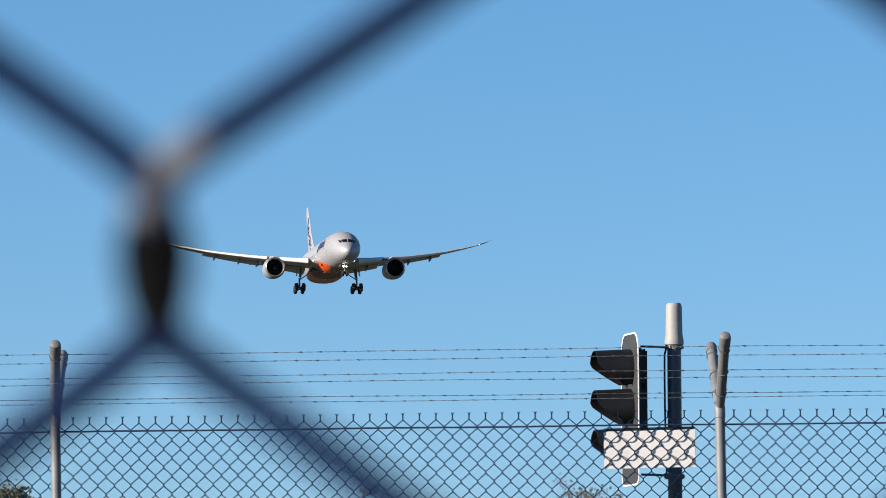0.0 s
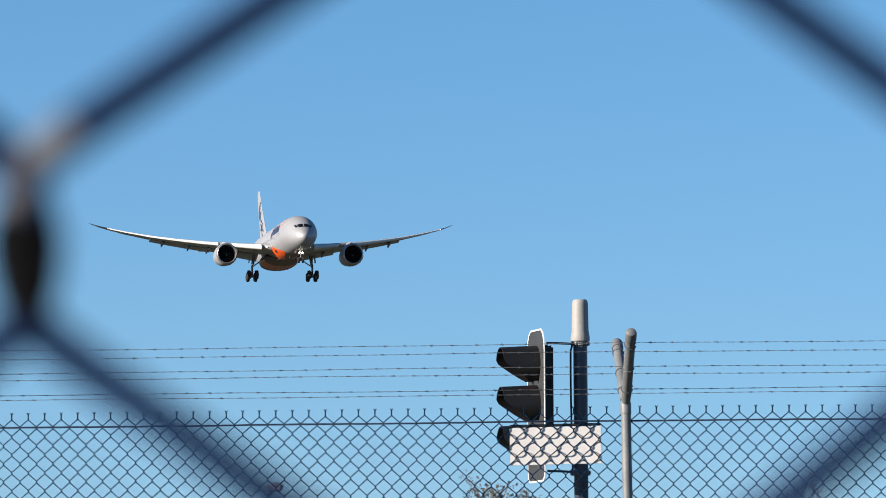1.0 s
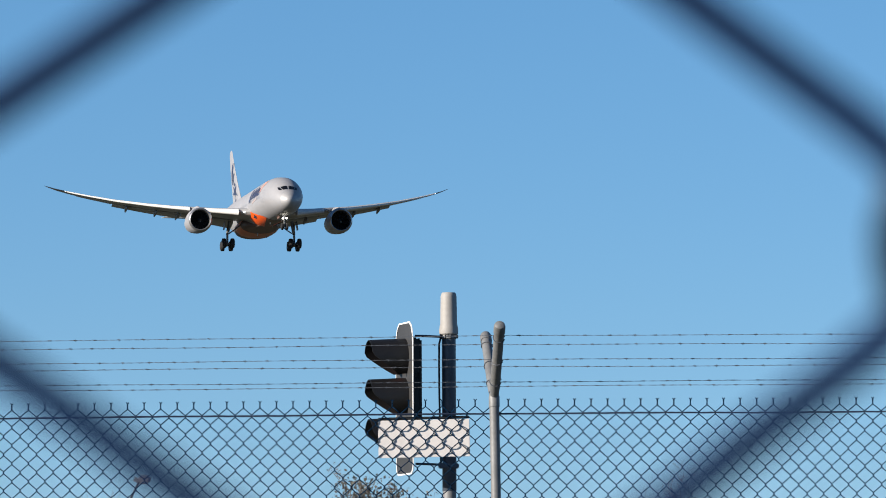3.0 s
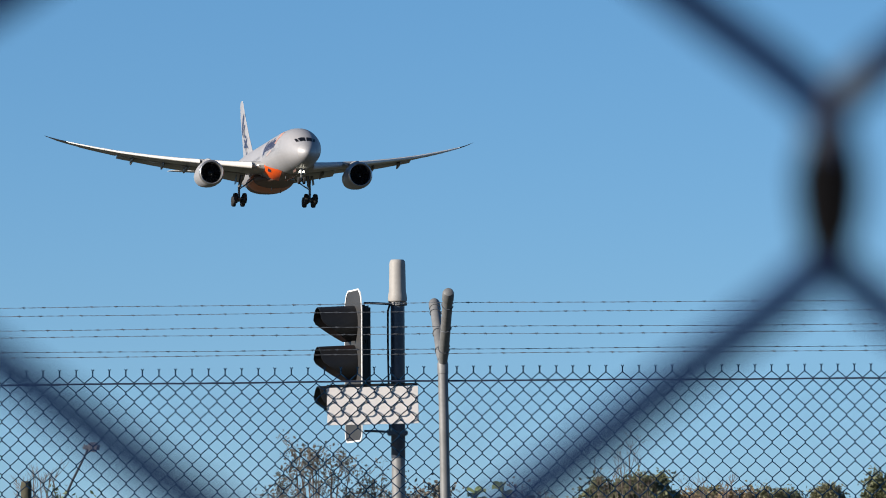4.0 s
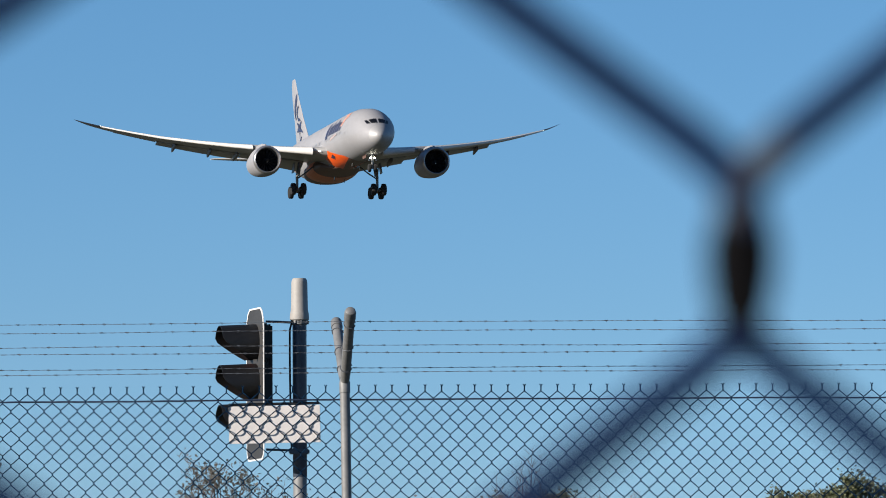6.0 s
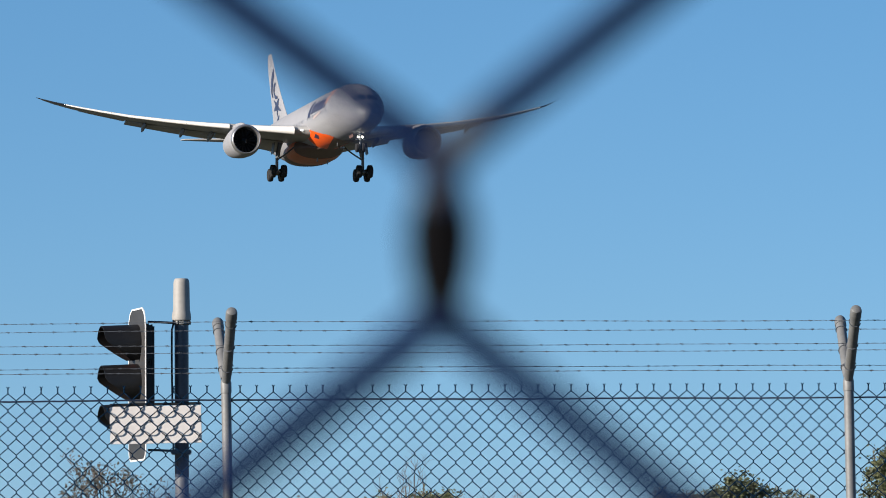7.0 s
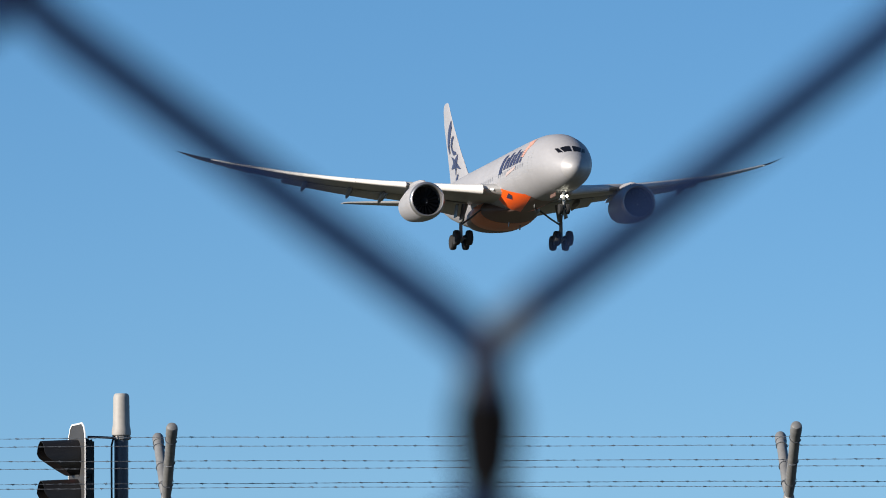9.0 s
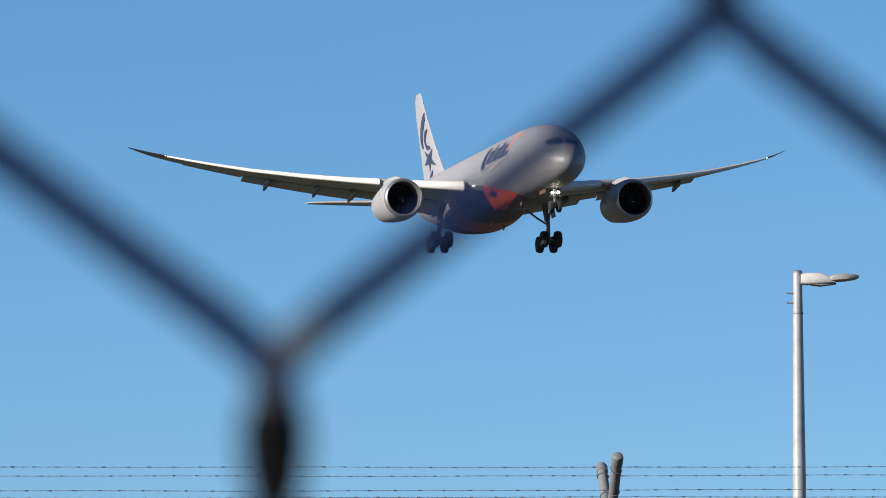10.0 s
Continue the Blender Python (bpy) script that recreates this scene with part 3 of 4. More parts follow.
def fan_shrub(name, label, outline, dist, seed, leaf_mat, stems, leaves, leaf=0.05, bark=M_BARK, thin=0.005, fill=0.5):
    """Many stems that rise from one foot and branch under an uneven outline of (az, el) heights."""
    rnd = random.Random(seed)
    mid = (outline[0][0] + outline[-1][0]) / 2
    root = thing(name, label, "tree" if "tree" in name else "shrub", at(mid, dist))
    wood, verts, faces = bmesh.new(), [], []

    def height(az):
        for a, b in zip(outline, outline[1:]):
            if a[0] <= az <= b[0]:
                return a[1] + (b[1] - a[1]) * (az - a[0]) / (b[0] - a[0])
        return 330.0

    def clump(c, n, wide):
        for q in range(n):
            p = c + Vector((rnd.gauss(0, wide), rnd.gauss(0, wide), rnd.gauss(0, wide * 0.8)))
            d = Vector((rnd.gauss(0, 1), rnd.gauss(0, 1), rnd.gauss(0.1, 0.8))).normalized()
            w = d.orthogonal().normalized()
            w = w * math.cos(q * 2.1) + d.cross(w) * math.sin(q * 2.1)
            up = d.cross(w)
            l = leaf * rnd.uniform(0.6, 1.35)
            k = len(verts)
            verts.extend([p, p + d * l * 0.5 + w * l * 0.32, p + d * l + up * l * 0.15, p + d * l * 0.5 - w * l * 0.32])
            faces.extend([(k, k + 1, k + 2), (k, k + 2, k + 3)])

    def shoot(a, d, length, rad, level):
        pts, q, dd = [a], a.copy(), d
        for i in range(4):
            dd = (dd + Vector((rnd.gauss(0, 0.22), rnd.gauss(0, 0.22), rnd.gauss(0.10, 0.16)))).normalized()
            q = q + dd * length / 4
            pts.append(q.copy())
        tube(wood, pts, [rad, rad * 0.85, rad * 0.7, rad * 0.55, rad * 0.4], 4, cap=False)
        if leaves and rnd.random() < 0.75:
            clump(pts[4], leaves, leaf * 1.1)
        if leaves and level and rnd.random() < 0.6:
            clump(pts[2], leaves // 2, leaf * 0.9)
        if level < 2:
            for i in range(3):
                k = rnd.choice((1, 2, 3, 3))
                t = rnd.uniform(0, 2 * math.pi)
                nd = (dd * 0.8 + Vector((math.cos(t), math.sin(t), 0.25)) * rnd.uniform(0.5, 1.0)).normalized()
                shoot(pts[k], nd, length * rnd.uniform(0.45, 0.7), rad * 0.62, level + 1)

    for i in range(stems):
        az = outline[0][0] + (outline[-1][0] - outline[0][0]) * (i + rnd.uniform(0.1, 0.9)) / stems
        h = tall(height(az), dist)
        h -= (h - tall(330, dist)) * fill * rnd.random() ** 1.3
        x = (az - mid) / PX * dist
        y = rnd.uniform(-0.5, 0.5)
        reach = rnd.uniform(0.22, 0.42)
        tip = Vector((x, y, h - reach * 1.15))
        foot = Vector((x * 0.12, y * 0.12, -0.02))
        lean = Vector((x * 0.62 + rnd.gauss(0, 0.06), y * 0.6, tip.z * 0.55))
        tube(wood, [foot, foot.lerp(lean, 0.5) + Vector((rnd.gauss(0, 0.04), 0, 0)), lean, lean.lerp(tip, 0.5) + Vector((rnd.gauss(0, 0.04), rnd.gauss(0, 0.04), 0)), tip],
             [thin * 5, thin * 4, thin * 3, thin * 2.4, thin * 1.8], 5, cap=False)
        out = (tip - lean).normalized()
        shoot(tip, out, reach, thin * 1.8, 0)
        shoot(lean.lerp(tip, 0.6), (out + Vector((rnd.gauss(0, 0.7), rnd.gauss(0, 0.5), 0))).normalized(), reach, thin * 1.5, 1)
    part("wood", wood, bark, root)
    if verts:
        me = bpy.data.meshes.new("crown")
        me.from_pydata([tuple(v) for v in verts], [], faces)
        me.materials.append(leaf_mat)
        crown = new("crown", me)
        crown.parent = root
    return root


DOME = [(-366, 340), (-350, 362), (-336, 384), (-318, 402), (-304, 440), (-283, 474), (-268, 456), (-245, 438), (-222, 452), (-205, 440), (-180, 418), (-162, 402), (-140, 376), (-122, 350)]
fan_shrub("shrub_tree", "domed small tree with sparse dull brown-green leaves", DOME, 80, 11, M_LEAFDULL, 50, 5, 0.038, fill=0.85)
fan_shrub("twiggy_shrub", "thin twiggy shrub with a few dull leaves", [(-112, 355), (-98, 372), (-80, 362), (-56, 384), (-40, 376), (-20, 350)], 78, 13, M_LEAFDULL, 14, 7, 0.045, fill=0.7)
fan_shrub("twiggy_shrub", "thin pale twigs with a few dull leaves", [(78, 350), (92, 370), (106, 394), (118, 384), (130, 360)], 82, 23, M_LEAFDULL, 7, 3, 0.045, bark=M_TWIG, fill=0.6)
fan_shrub("bare_tree", "nearly leafless grey-brown twiggy tree", [(222, 380), (236, 420), (252, 438), (270, 446), (285, 472), (300, 456), (312, 420), (326, 392)], 92, 14, M_LEAFDULL, 34, 0, 0.05, thin=0.0036, fill=0.85)
fan_shrub("bare_tree", "nearly leafless pale twiggy tree", [(396, 378), (412, 404), (428, 396), (444, 402), (457, 408), (472, 384)], 100, 16, M_LEAFDULL, 13, 0, 0.05, bark=M_TWIG, thin=0.0045, fill=0.5)
fan_shrub("bare_tree", "nearly leafless pale twiggy tree", [(-790, 390), (-770, 420), (-757, 430), (-742, 408), (-728, 424), (-716, 380)], 90, 17, M_LEAFDULL, 26, 0, 0.035, bark=M_TWIG, thin=0.0045, fill=0.8)


def bushy_tree(az, el, dist, wide, leaf_mat, seed):
    """A far evergreen: a forked trunk and a lumpy crown of leaf clumps with gaps."""
    rnd = random.Random(seed)
    root = thing("evergreen_tree", "leafy evergreen tree with a lumpy uneven crown", "tree", at(az, dist), "trees beyond the fence")
    h = tall(el, dist)
    r = wide * dist / PX / 2
    mid = h - r * 0.95
    wood = bmesh.new()
    tube(wood, [(0, 0, -0.1), (rnd.gauss(0, 0.1), 0, mid * 0.5), (0, 0, mid)], [0.16, 0.12, 0.07], 8)
    verts, faces = [], []
    for i in range(int(150 + 40 * r)):
        a, e = rnd.uniform(0, 2 * math.pi), rnd.uniform(-0.6, 1.0)
        bump = noise.noise(Vector((math.cos(a) * 2.6, math.sin(a) * 2.6, e * 3.1 + seed)))
        lump = min(1.1, rnd.uniform(0.45, 0.92) + 0.55 * bump)
        ring_r = math.sqrt(max(0.0, 1 - e * e)) ** 0.8
        c = Vector((math.cos(a) * ring_r * r * lump * 1.1, math.sin(a) * ring_r * r * lump * 1.1, mid + e * r * 0.95 * lump))
        if i % 4 == 0:
            tube(wood, [(0, 0, mid - r * 0.5), Vector((0, 0, mid)).lerp(c, 0.55) + Vector((0, 0, -0.1)), c], [0.05, 0.03, 0.012], 4)
        sprig = i % 9 == 0
        if sprig:
            tip = c + Vector((rnd.gauss(0, 0.08), rnd.gauss(0, 0.08), rnd.uniform(0.12, 0.34)))
            tube(wood, [c, c.lerp(tip, 0.5) + Vector((rnd.gauss(0, 0.03), 0, 0)), tip], [0.014, 0.011, 0.007], 4)
            c = c.lerp(tip, 0.75)
        cr = rnd.uniform(0.05, 0.13)
        for q in range(12 if sprig else 58):
            p = c + Vector((rnd.gauss(0, 1), rnd.gauss(0, 1), rnd.gauss(0, 0.8))) * cr
            d = Vector((rnd.gauss(0, 1), rnd.gauss(0, 1), rnd.gauss(-0.1, 0.8))).normalized()
            w = d.orthogonal().normalized()
            w = w * math.cos(q * 2.1) + d.cross(w) * math.sin(q * 2.1)
            l = rnd.uniform(0.05, 0.12)
            k = len(verts)
            verts += [p, p + d * l * 0.5 + w * l * 0.3, p + d * l, p + d * l * 0.5 - w * l * 0.3]
            faces += [(k, k + 1, k + 2), (k, k + 2, k + 3)]
    part("trunk", wood, M_BARK, root)
    me = bpy.data.meshes.new("crown")
    me.from_pydata([tuple(v) for v in verts], [], faces)
    me.materials.append(leaf_mat)
    crown = new("crown", me)
    crown.parent = root


for i, (az, el, dist, wide, mt) in enumerate(((262, 392, 170, 110, M_LEAFDARK), (322, 400, 175, 100, M_LEAFDARK), (390, 366, 190, 90, M_LEAFDRY), (425, 374, 200, 80, M_LEAFOLIVE), (480, 370, 190, 90, M_LEAFDRY), (535, 374, 200, 80, M_LEAFOLIVE),
                                             (572, 362, 210, 56, M_LEAFDARK), (640, 374, 200, 52, M_LEAFOLIVE), (690, 340, 210, 60, M_LEAFOLIVE), (748, 396, 180, 74, M_LEAFDARK), (800, 396, 200, 80, M_LEAFOLIVE), (868, 428, 180, 120, M_LEAFDARK),
                                             (945, 400, 190, 110, M_LEAFOLIVE), (1020, 380, 200, 90, M_LEAFOLIVE), (1160, 492, 170, 150, M_LEAFDARK), (1260, 515, 175, 170, M_LEAFDARK), (1350, 420, 180, 130, M_LEAFOLIVE), (-1310, 462, 160, 90, M_LEAFOLIVE), (150, 352, 180, 70, M_LEAFOLIVE))):
    bushy_tree(az, el, dist, wide, mt, 30 + i)
fan_shrub("green_shrub", "thin shrub with a few fresh green leaves", [(-722, 345), (-708, 376), (-692, 352), (-675, 350), (-659, 364), (-644, 345)], 80, 44, M_LEAFGREEN, 7, 2, 0.06, fill=0.3)


def fleshy_plant(az, el, dist, seed):
    rnd = random.Random(seed)
    p = thing("broad_leaf_plant", "bright green plant with thick curling leaves", "plant", at(az, dist))
    h = tall(el, dist)
    part("stem", tube(bmesh.new(), [(0, 0, 0), (0.03, 0, h * 0.5), (0.0, 0, h - 0.25)], [0.05, 0.04, 0.03], 8), M_BARK, p)
    for i in range(18):
        a = rnd.uniform(0, 2 * math.pi)
        out = Vector((math.cos(a), math.sin(a), 0))
        side = Vector((-out.y, out.x, 0))
        ln = rnd.uniform(0.085, 0.150)
        b, last = bmesh.new(), None
        lift = rnd.uniform(0.5, 1.1)
        for q in range(7):
            f = q / 6
            c = Vector((0, 0, h - 0.12 - 0.018 * i + rnd.uniform(-0.002, 0.002))) + out * ln * (f * 0.75) + Vector((0, 0, ln * lift * (f - 0.55 * f ** 3)))
            w = 0.025 * math.sin(math.pi * min(1, 0.12 + f * 0.86)) + 0.006
            rr = ring(b, [c + side * w + Vector((0, 0, 0.02)), c + Vector((0, 0, 0.006)), c - side * w + Vector((0, 0, 0.02)), c - Vector((0, 0, 0.012))])
            if last:
                bridge(b, last, rr)
            last = rr
        part("leaf", b, M_LEAFFRESH, p)
    return p


for i, (az, el) in enumerate(((17, 388), (66, 400), (108, 374), (82, 364), (4, 366))):
    fleshy_plant(az, el, 64 + i, 50 + i)


# ---- aircraft: local axes x to its right-hand viewer, y from nose to tail, z up ----
plane = thing("airliner", "silver-white twin-engine airliner with orange flanks, landing with wheels down", "airplane")
STATIONS = [(0.0, 0.02, -1.18, -1.22), (0.10, 0.38, -0.86, -1.54), (0.35, 0.72, -0.54, -1.84), (0.8, 1.12, -0.12, -2.12), (1.5, 1.56, 0.46, -2.40), (2.3, 1.94, 1.06, -2.60), (3.2, 2.26, 1.62, -2.75),
            (4.4, 2.55, 2.15, -2.86), (6.0, 2.76, 2.56, -2.94), (8.5, 2.87, 2.83, -2.97), (11.5, 2.885, 2.95, -2.985), (16, 2.885, 2.98, -2.985), (22, 2.885, 2.98, -2.985), (30, 2.885, 2.98, -2.985), (36, 2.885, 2.98, -2.9),
            (41, 2.70, 2.98, -2.3), (46, 2.20, 2.94, -1.2), (50, 1.60, 2.84, -0.15), (53.5, 0.95, 2.66, 0.85), (55.6, 0.42, 2.40, 1.55), (56.2, 0.10, 2.15, 1.85)]


def body_at(y):
    for a, b in zip(STATIONS, STATIONS[1:]):
        if a[0] <= y <= b[0]:
            f = (y - a[0]) / (b[0] - a[0])
            return [p + (q - p) * f for p, q in zip(a, b)]
    return STATIONS[-1]


def skin(y, deg, proud=0.0):
    """A point of the hull: deg 0 at the side of +x, 90 on top, 180 at the side of -x."""
    _, hw, zt, zb = body_at(y)
    a = radians(deg)
    zc = (zt + zb) / 2
    return Vector(((hw + proud) * math.cos(a), y, zc + ((zt - zb) / 2 + proud) * math.sin(a)))


bm, last = bmesh.new(), None
for a, b in zip(STATIONS, STATIONS[1:]):
    for q in range(3):
        y = a[0] + (b[0] - a[0]) * q / 3
        rr = ring(bm, [skin(y, 360 * k / 48) for k in range(48)])
        if last:
            bridge(bm, last, rr)
        else:
            bm.faces.new(rr)
        last = rr
bm.faces.new(last)
hull = part("fuselage", bm, M_SKIN, plane)


def patch(name, corners, material, parent, label="", proud=0.025, n=8):
    """A thin plate that follows the hull, between four (y, deg) corners."""
    b, grid = bmesh.new(), []
    (y0, d0), (y1, d1), (y2, d2), (y3, d3) = corners
    for i in range(n + 1):
        row = []
        for j in range(n + 1):
            u, v = i / n, j / n
            y = (y0 * (1 - u) + y1 * u) * (1 - v) + (y3 * (1 - u) + y2 * u) * v
            d = (d0 * (1 - u) + d1 * u) * (1 - v) + (d3 * (1 - u) + d2 * u) * v
            row.append(b.verts.new(skin(y, d, proud)))
        grid.append(row)
    for i in range(n):
        for j in range(n):
            b.faces.new((grid[i][j], grid[i + 1][j], grid[i + 1][j + 1], grid[i][j + 1]))
    return part(name, b, material, parent, label)


b, last = bmesh.new(), None
for y in (0.0, 0.05, 0.10, 0.2, 0.35, 0.55, 0.8, 1.0):
    rr = ring(b, [skin(y, 360 * k / 48, 0.012) for k in range(48)])
    if last:
        bridge(b, last, rr)
    else:
        b.faces.new(rr)
    last = rr
part("radome", b, M_RADOME, hull, "silver-grey nose radome").location.y = -0.012

# cockpit windows, two each side
for sgn in (1, -1):
    def dd(deg):
        return 90 - sgn * (90 - deg)
    patch("cockpit_window", [(1.38, dd(87)), (1.54, dd(62)), (2.28, dd(58)), (2.14, dd(87))], M_GLASS, hull, "dark cockpit window")
    patch("cockpit_window", [(1.58, dd(58)), (1.92, dd(45)), (2.64, dd(47)), (2.34, dd(55))], M_GLASS, hull, "dark cockpit window")
    # cabin windows, doors and the name, drawn as plain slanted bars
    for i in range(46):
        y = 9.2 + i * 0.86
        if 19.2 < y < 20.6 or 33 < y < 34.2:
            continue
        patch("cabin_window", [(y, dd(-1)), (y + 0.22, dd(-1)), (y + 0.22, dd(6)), (y, dd(6))], M_CABIN, hull, proud=0.012, n=2)
    patch("cabin_door", [(6.3, dd(-18)), (6.36, dd(-18)), (6.36, dd(26)), (6.3, dd(26))], M_SKINGREY, hull, n=6, proud=0.015)
    patch("cabin_door", [(7.4, dd(-18)), (7.46, dd(-18)), (7.46, dd(26)), (7.4, dd(26))], M_SKINGREY, hull, n=6, proud=0.015)
    y = 18.8
    for w, lo, hi in ((1.7, 4, 41), (1.3, 9, 31), (1.1, 9, 39), (1.4, 9, 31), (1.1, 9, 39), (1.5, 9, 31), (1.0, 9, 31)):
        patch("name_bar", [(y, dd(lo)), (y - w * 0.74, dd(lo)), (y - w * 0.74 - 0.7, dd(hi)), (y - 0.7, dd(hi))], M_NAVY, hull, "navy slanted bar", n=5)
        y -= w
    patch("orange_flash", [(10.2, dd(18)), (9.3, dd(18)), (7.9, dd(42)), (9.4, dd(42))], M_FLASH, hull, "salmon-orange flash")
    patch("orange_flash", [(9.4, dd(42.2)), (7.9, dd(42.2)), (8.6, dd(58)), (10.6, dd(53))], M_FLASH, hull, "salmon-orange flash")
    patch("orange_side", [(21.0, dd(-9)), (12.4, dd(-50)), (11.8, dd(-60)), (21.0, dd(-84))], M_ORANGE, hull, "orange flank ahead of the wing", proud=0.04, n=14)
    patch("star_mark", [(18.4, dd(-40)), (16.8, dd(-34)), (16.2, dd(-41)), (17.2, dd(-48))], M_NAVY, hull, "small navy star on the orange flank", proud=0.06, n=4)
    patch("salmon_stripe", [(16.0, dd(-5)), (12.4, dd(1)), (11.8, dd(6)), (15.4, dd(1.5))], M_PINK, hull, "pale salmon stripe")

# thin plate that paints belly colour and shade onto the lower hull
patch("belly_paint_shade", [(25.0, -62), (11.8, -60.5), (11.8, -119.5), (25.0, -118)], M_BELLYSHADE, hull, "brown belly paint, darkened for the shade under the hull", proud=0.03, n=18)

# wing-body fairing
FAIR = [(19.4, 0.5, -2.7, -2.97), (21.4, 1.3, -2.35, -3.04), (22.6, 1.8, -2.0, -3.12), (24.2, 2.4, -1.4, -3.26), (26.4, 2.9, -0.95, -3.46), (29, 3.05, -0.85, -3.70), (32, 2.95, -1.0, -3.76), (34.5, 2.4, -1.5, -3.5), (37, 1.3, -2.1, -3.0), (38, 0.5, -2.4, -2.7)]


def fairing(y0, y1, material, name, label):
    b, last = bmesh.new(), None
    n = 24
    for i in range(n + 1):
        y = y0 + (y1 - y0) * i / n
        for a, c in zip(FAIR, FAIR[1:]):
            if a[0] <= y <= c[0]:
                f = (y - a[0]) / (c[0] - a[0])
                _, hw, zt, zb = [p + (q - p) * f for p, q in zip(a, c)]
        co = []
        for k in range(36):
            t = 2 * math.pi * k / 36
            cx, cz = math.copysign(abs(math.cos(t)) ** 0.95, math.cos(t)), math.copysign(abs(math.sin(t)) ** 0.95, math.sin(t))
            co.append((cx * hw, y, (zt + zb) / 2 + cz * (zt - zb) / 2))
        rr = ring(b, co)
        if last:
            bridge(b, last, rr)
        else:
            b.faces.new(rr)
        last = rr
    b.faces.new(last)
    return part(name, b, material, plane, label)


# whole fairing coloured dark, as its underside lies in shade
fairing(19.4, 38.0, M_BELLYSHADE, "belly_fairing", "brown belly fairing with the underside's shade in its colour")
fairing(26.4, 30.4, M_RUST, "fairing_band", "rust-orange band round the belly fairing").scale = (1.006, 1.0, 1.006)

# wings
WING = [(2.2, 18.2, 13.4, -1.20, 0.115), (4.2, 19.7, 11.6, -0.98, 0.11), (7.0, 21.5, 9.7, -0.64, 0.10), (9.9, 23.35, 8.2, -0.22, 0.10), (13, 25.35, 7.0, 0.22, 0.095), (16.5, 27.6, 5.8, 0.82, 0.095), (20.6, 30.1, 4.5, 1.61, 0.095),
        (24, 32.1, 3.4, 2.43, 0.095), (26.7, 33.7, 2.55, 3.15, 0.095), (28.3, 35.0, 1.75, 3.68, 0.09), (29.3, 36.1, 1.0, 4.10, 0.09), (30.05, 37.1, 0.25, 4.456, 0.09)]


def wing_at(x):
    for a, b in zip(WING, WING[1:]):
        if a[0] <= x <= b[0]:
            f = (x - a[0]) / (b[0] - a[0])
            return [p + (q - p) * f for p, q in zip(a, b)]
    return WING[-1]


FOIL = [(1.0, 0.004), (0.85, 0.18), (0.65, 0.40), (0.45, 0.55), (0.28, 0.58), (0.15, 0.52), (0.07, 0.40), (0.02, 0.24), (0.0, 0.04), (0.02, -0.16), (0.07, -0.28), (0.15, -0.36), (0.3, -0.42), (0.5, -0.36), (0.7, -0.18), (0.85, -0.05), (1.0, -0.004)]


def foil_ring(b, sgn, x, y, chord, z, thick, f0=0.0, f1=1.0, twist=0.0):
    co = []
    for u, v in FOIL:
        u = f0 + (f1 - f0) * u if (f0 or f1 < 1) else u
        dy, dz = u * chord, v * thick * chord
        tw = radians(twist)
        co.append((sgn * x, y + dy * math.cos(tw) + dz * math.sin(tw), z + dz * math.cos(tw) - dy * math.sin(tw)))
    return ring(b, co)


def wing_piece(name, sgn, x0, x1, n, material, parent, label="", shrink=1.0):
    b, last = bmesh.new(), None
    for i in range(n + 1):
        x, y, c, z, th = wing_at(x0 + (x1 - x0) * i / n)
        rr = foil_ring(b, sgn, x, y, c * shrink, z, th / shrink)
        if last:
            bridge(b, last, rr)
        else:
            b.faces.new(rr)
        last = rr
    b.faces.new(last)
    return part(name, b, material, parent, label)


def flap(name, sgn, x0, x1, f, depth, drop, deg, material, parent, label=""):
    """A slotted flap behind the trailing edge, swung down."""
    b, last = bmesh.new(), None
    for i in range(5):
        x, y, c, z, th = wing_at(x0 + (x1 - x0) * i / 4)
        rr = foil_ring(b, sgn, x, y + c * f, c * depth, z - drop * c, 0.15, twist=deg)
        if last:
            bridge(b, last, rr)
        else:
            b.faces.new(rr)
        last = rr
    b.faces.new(last)
    return part(name, b, material, parent, label)


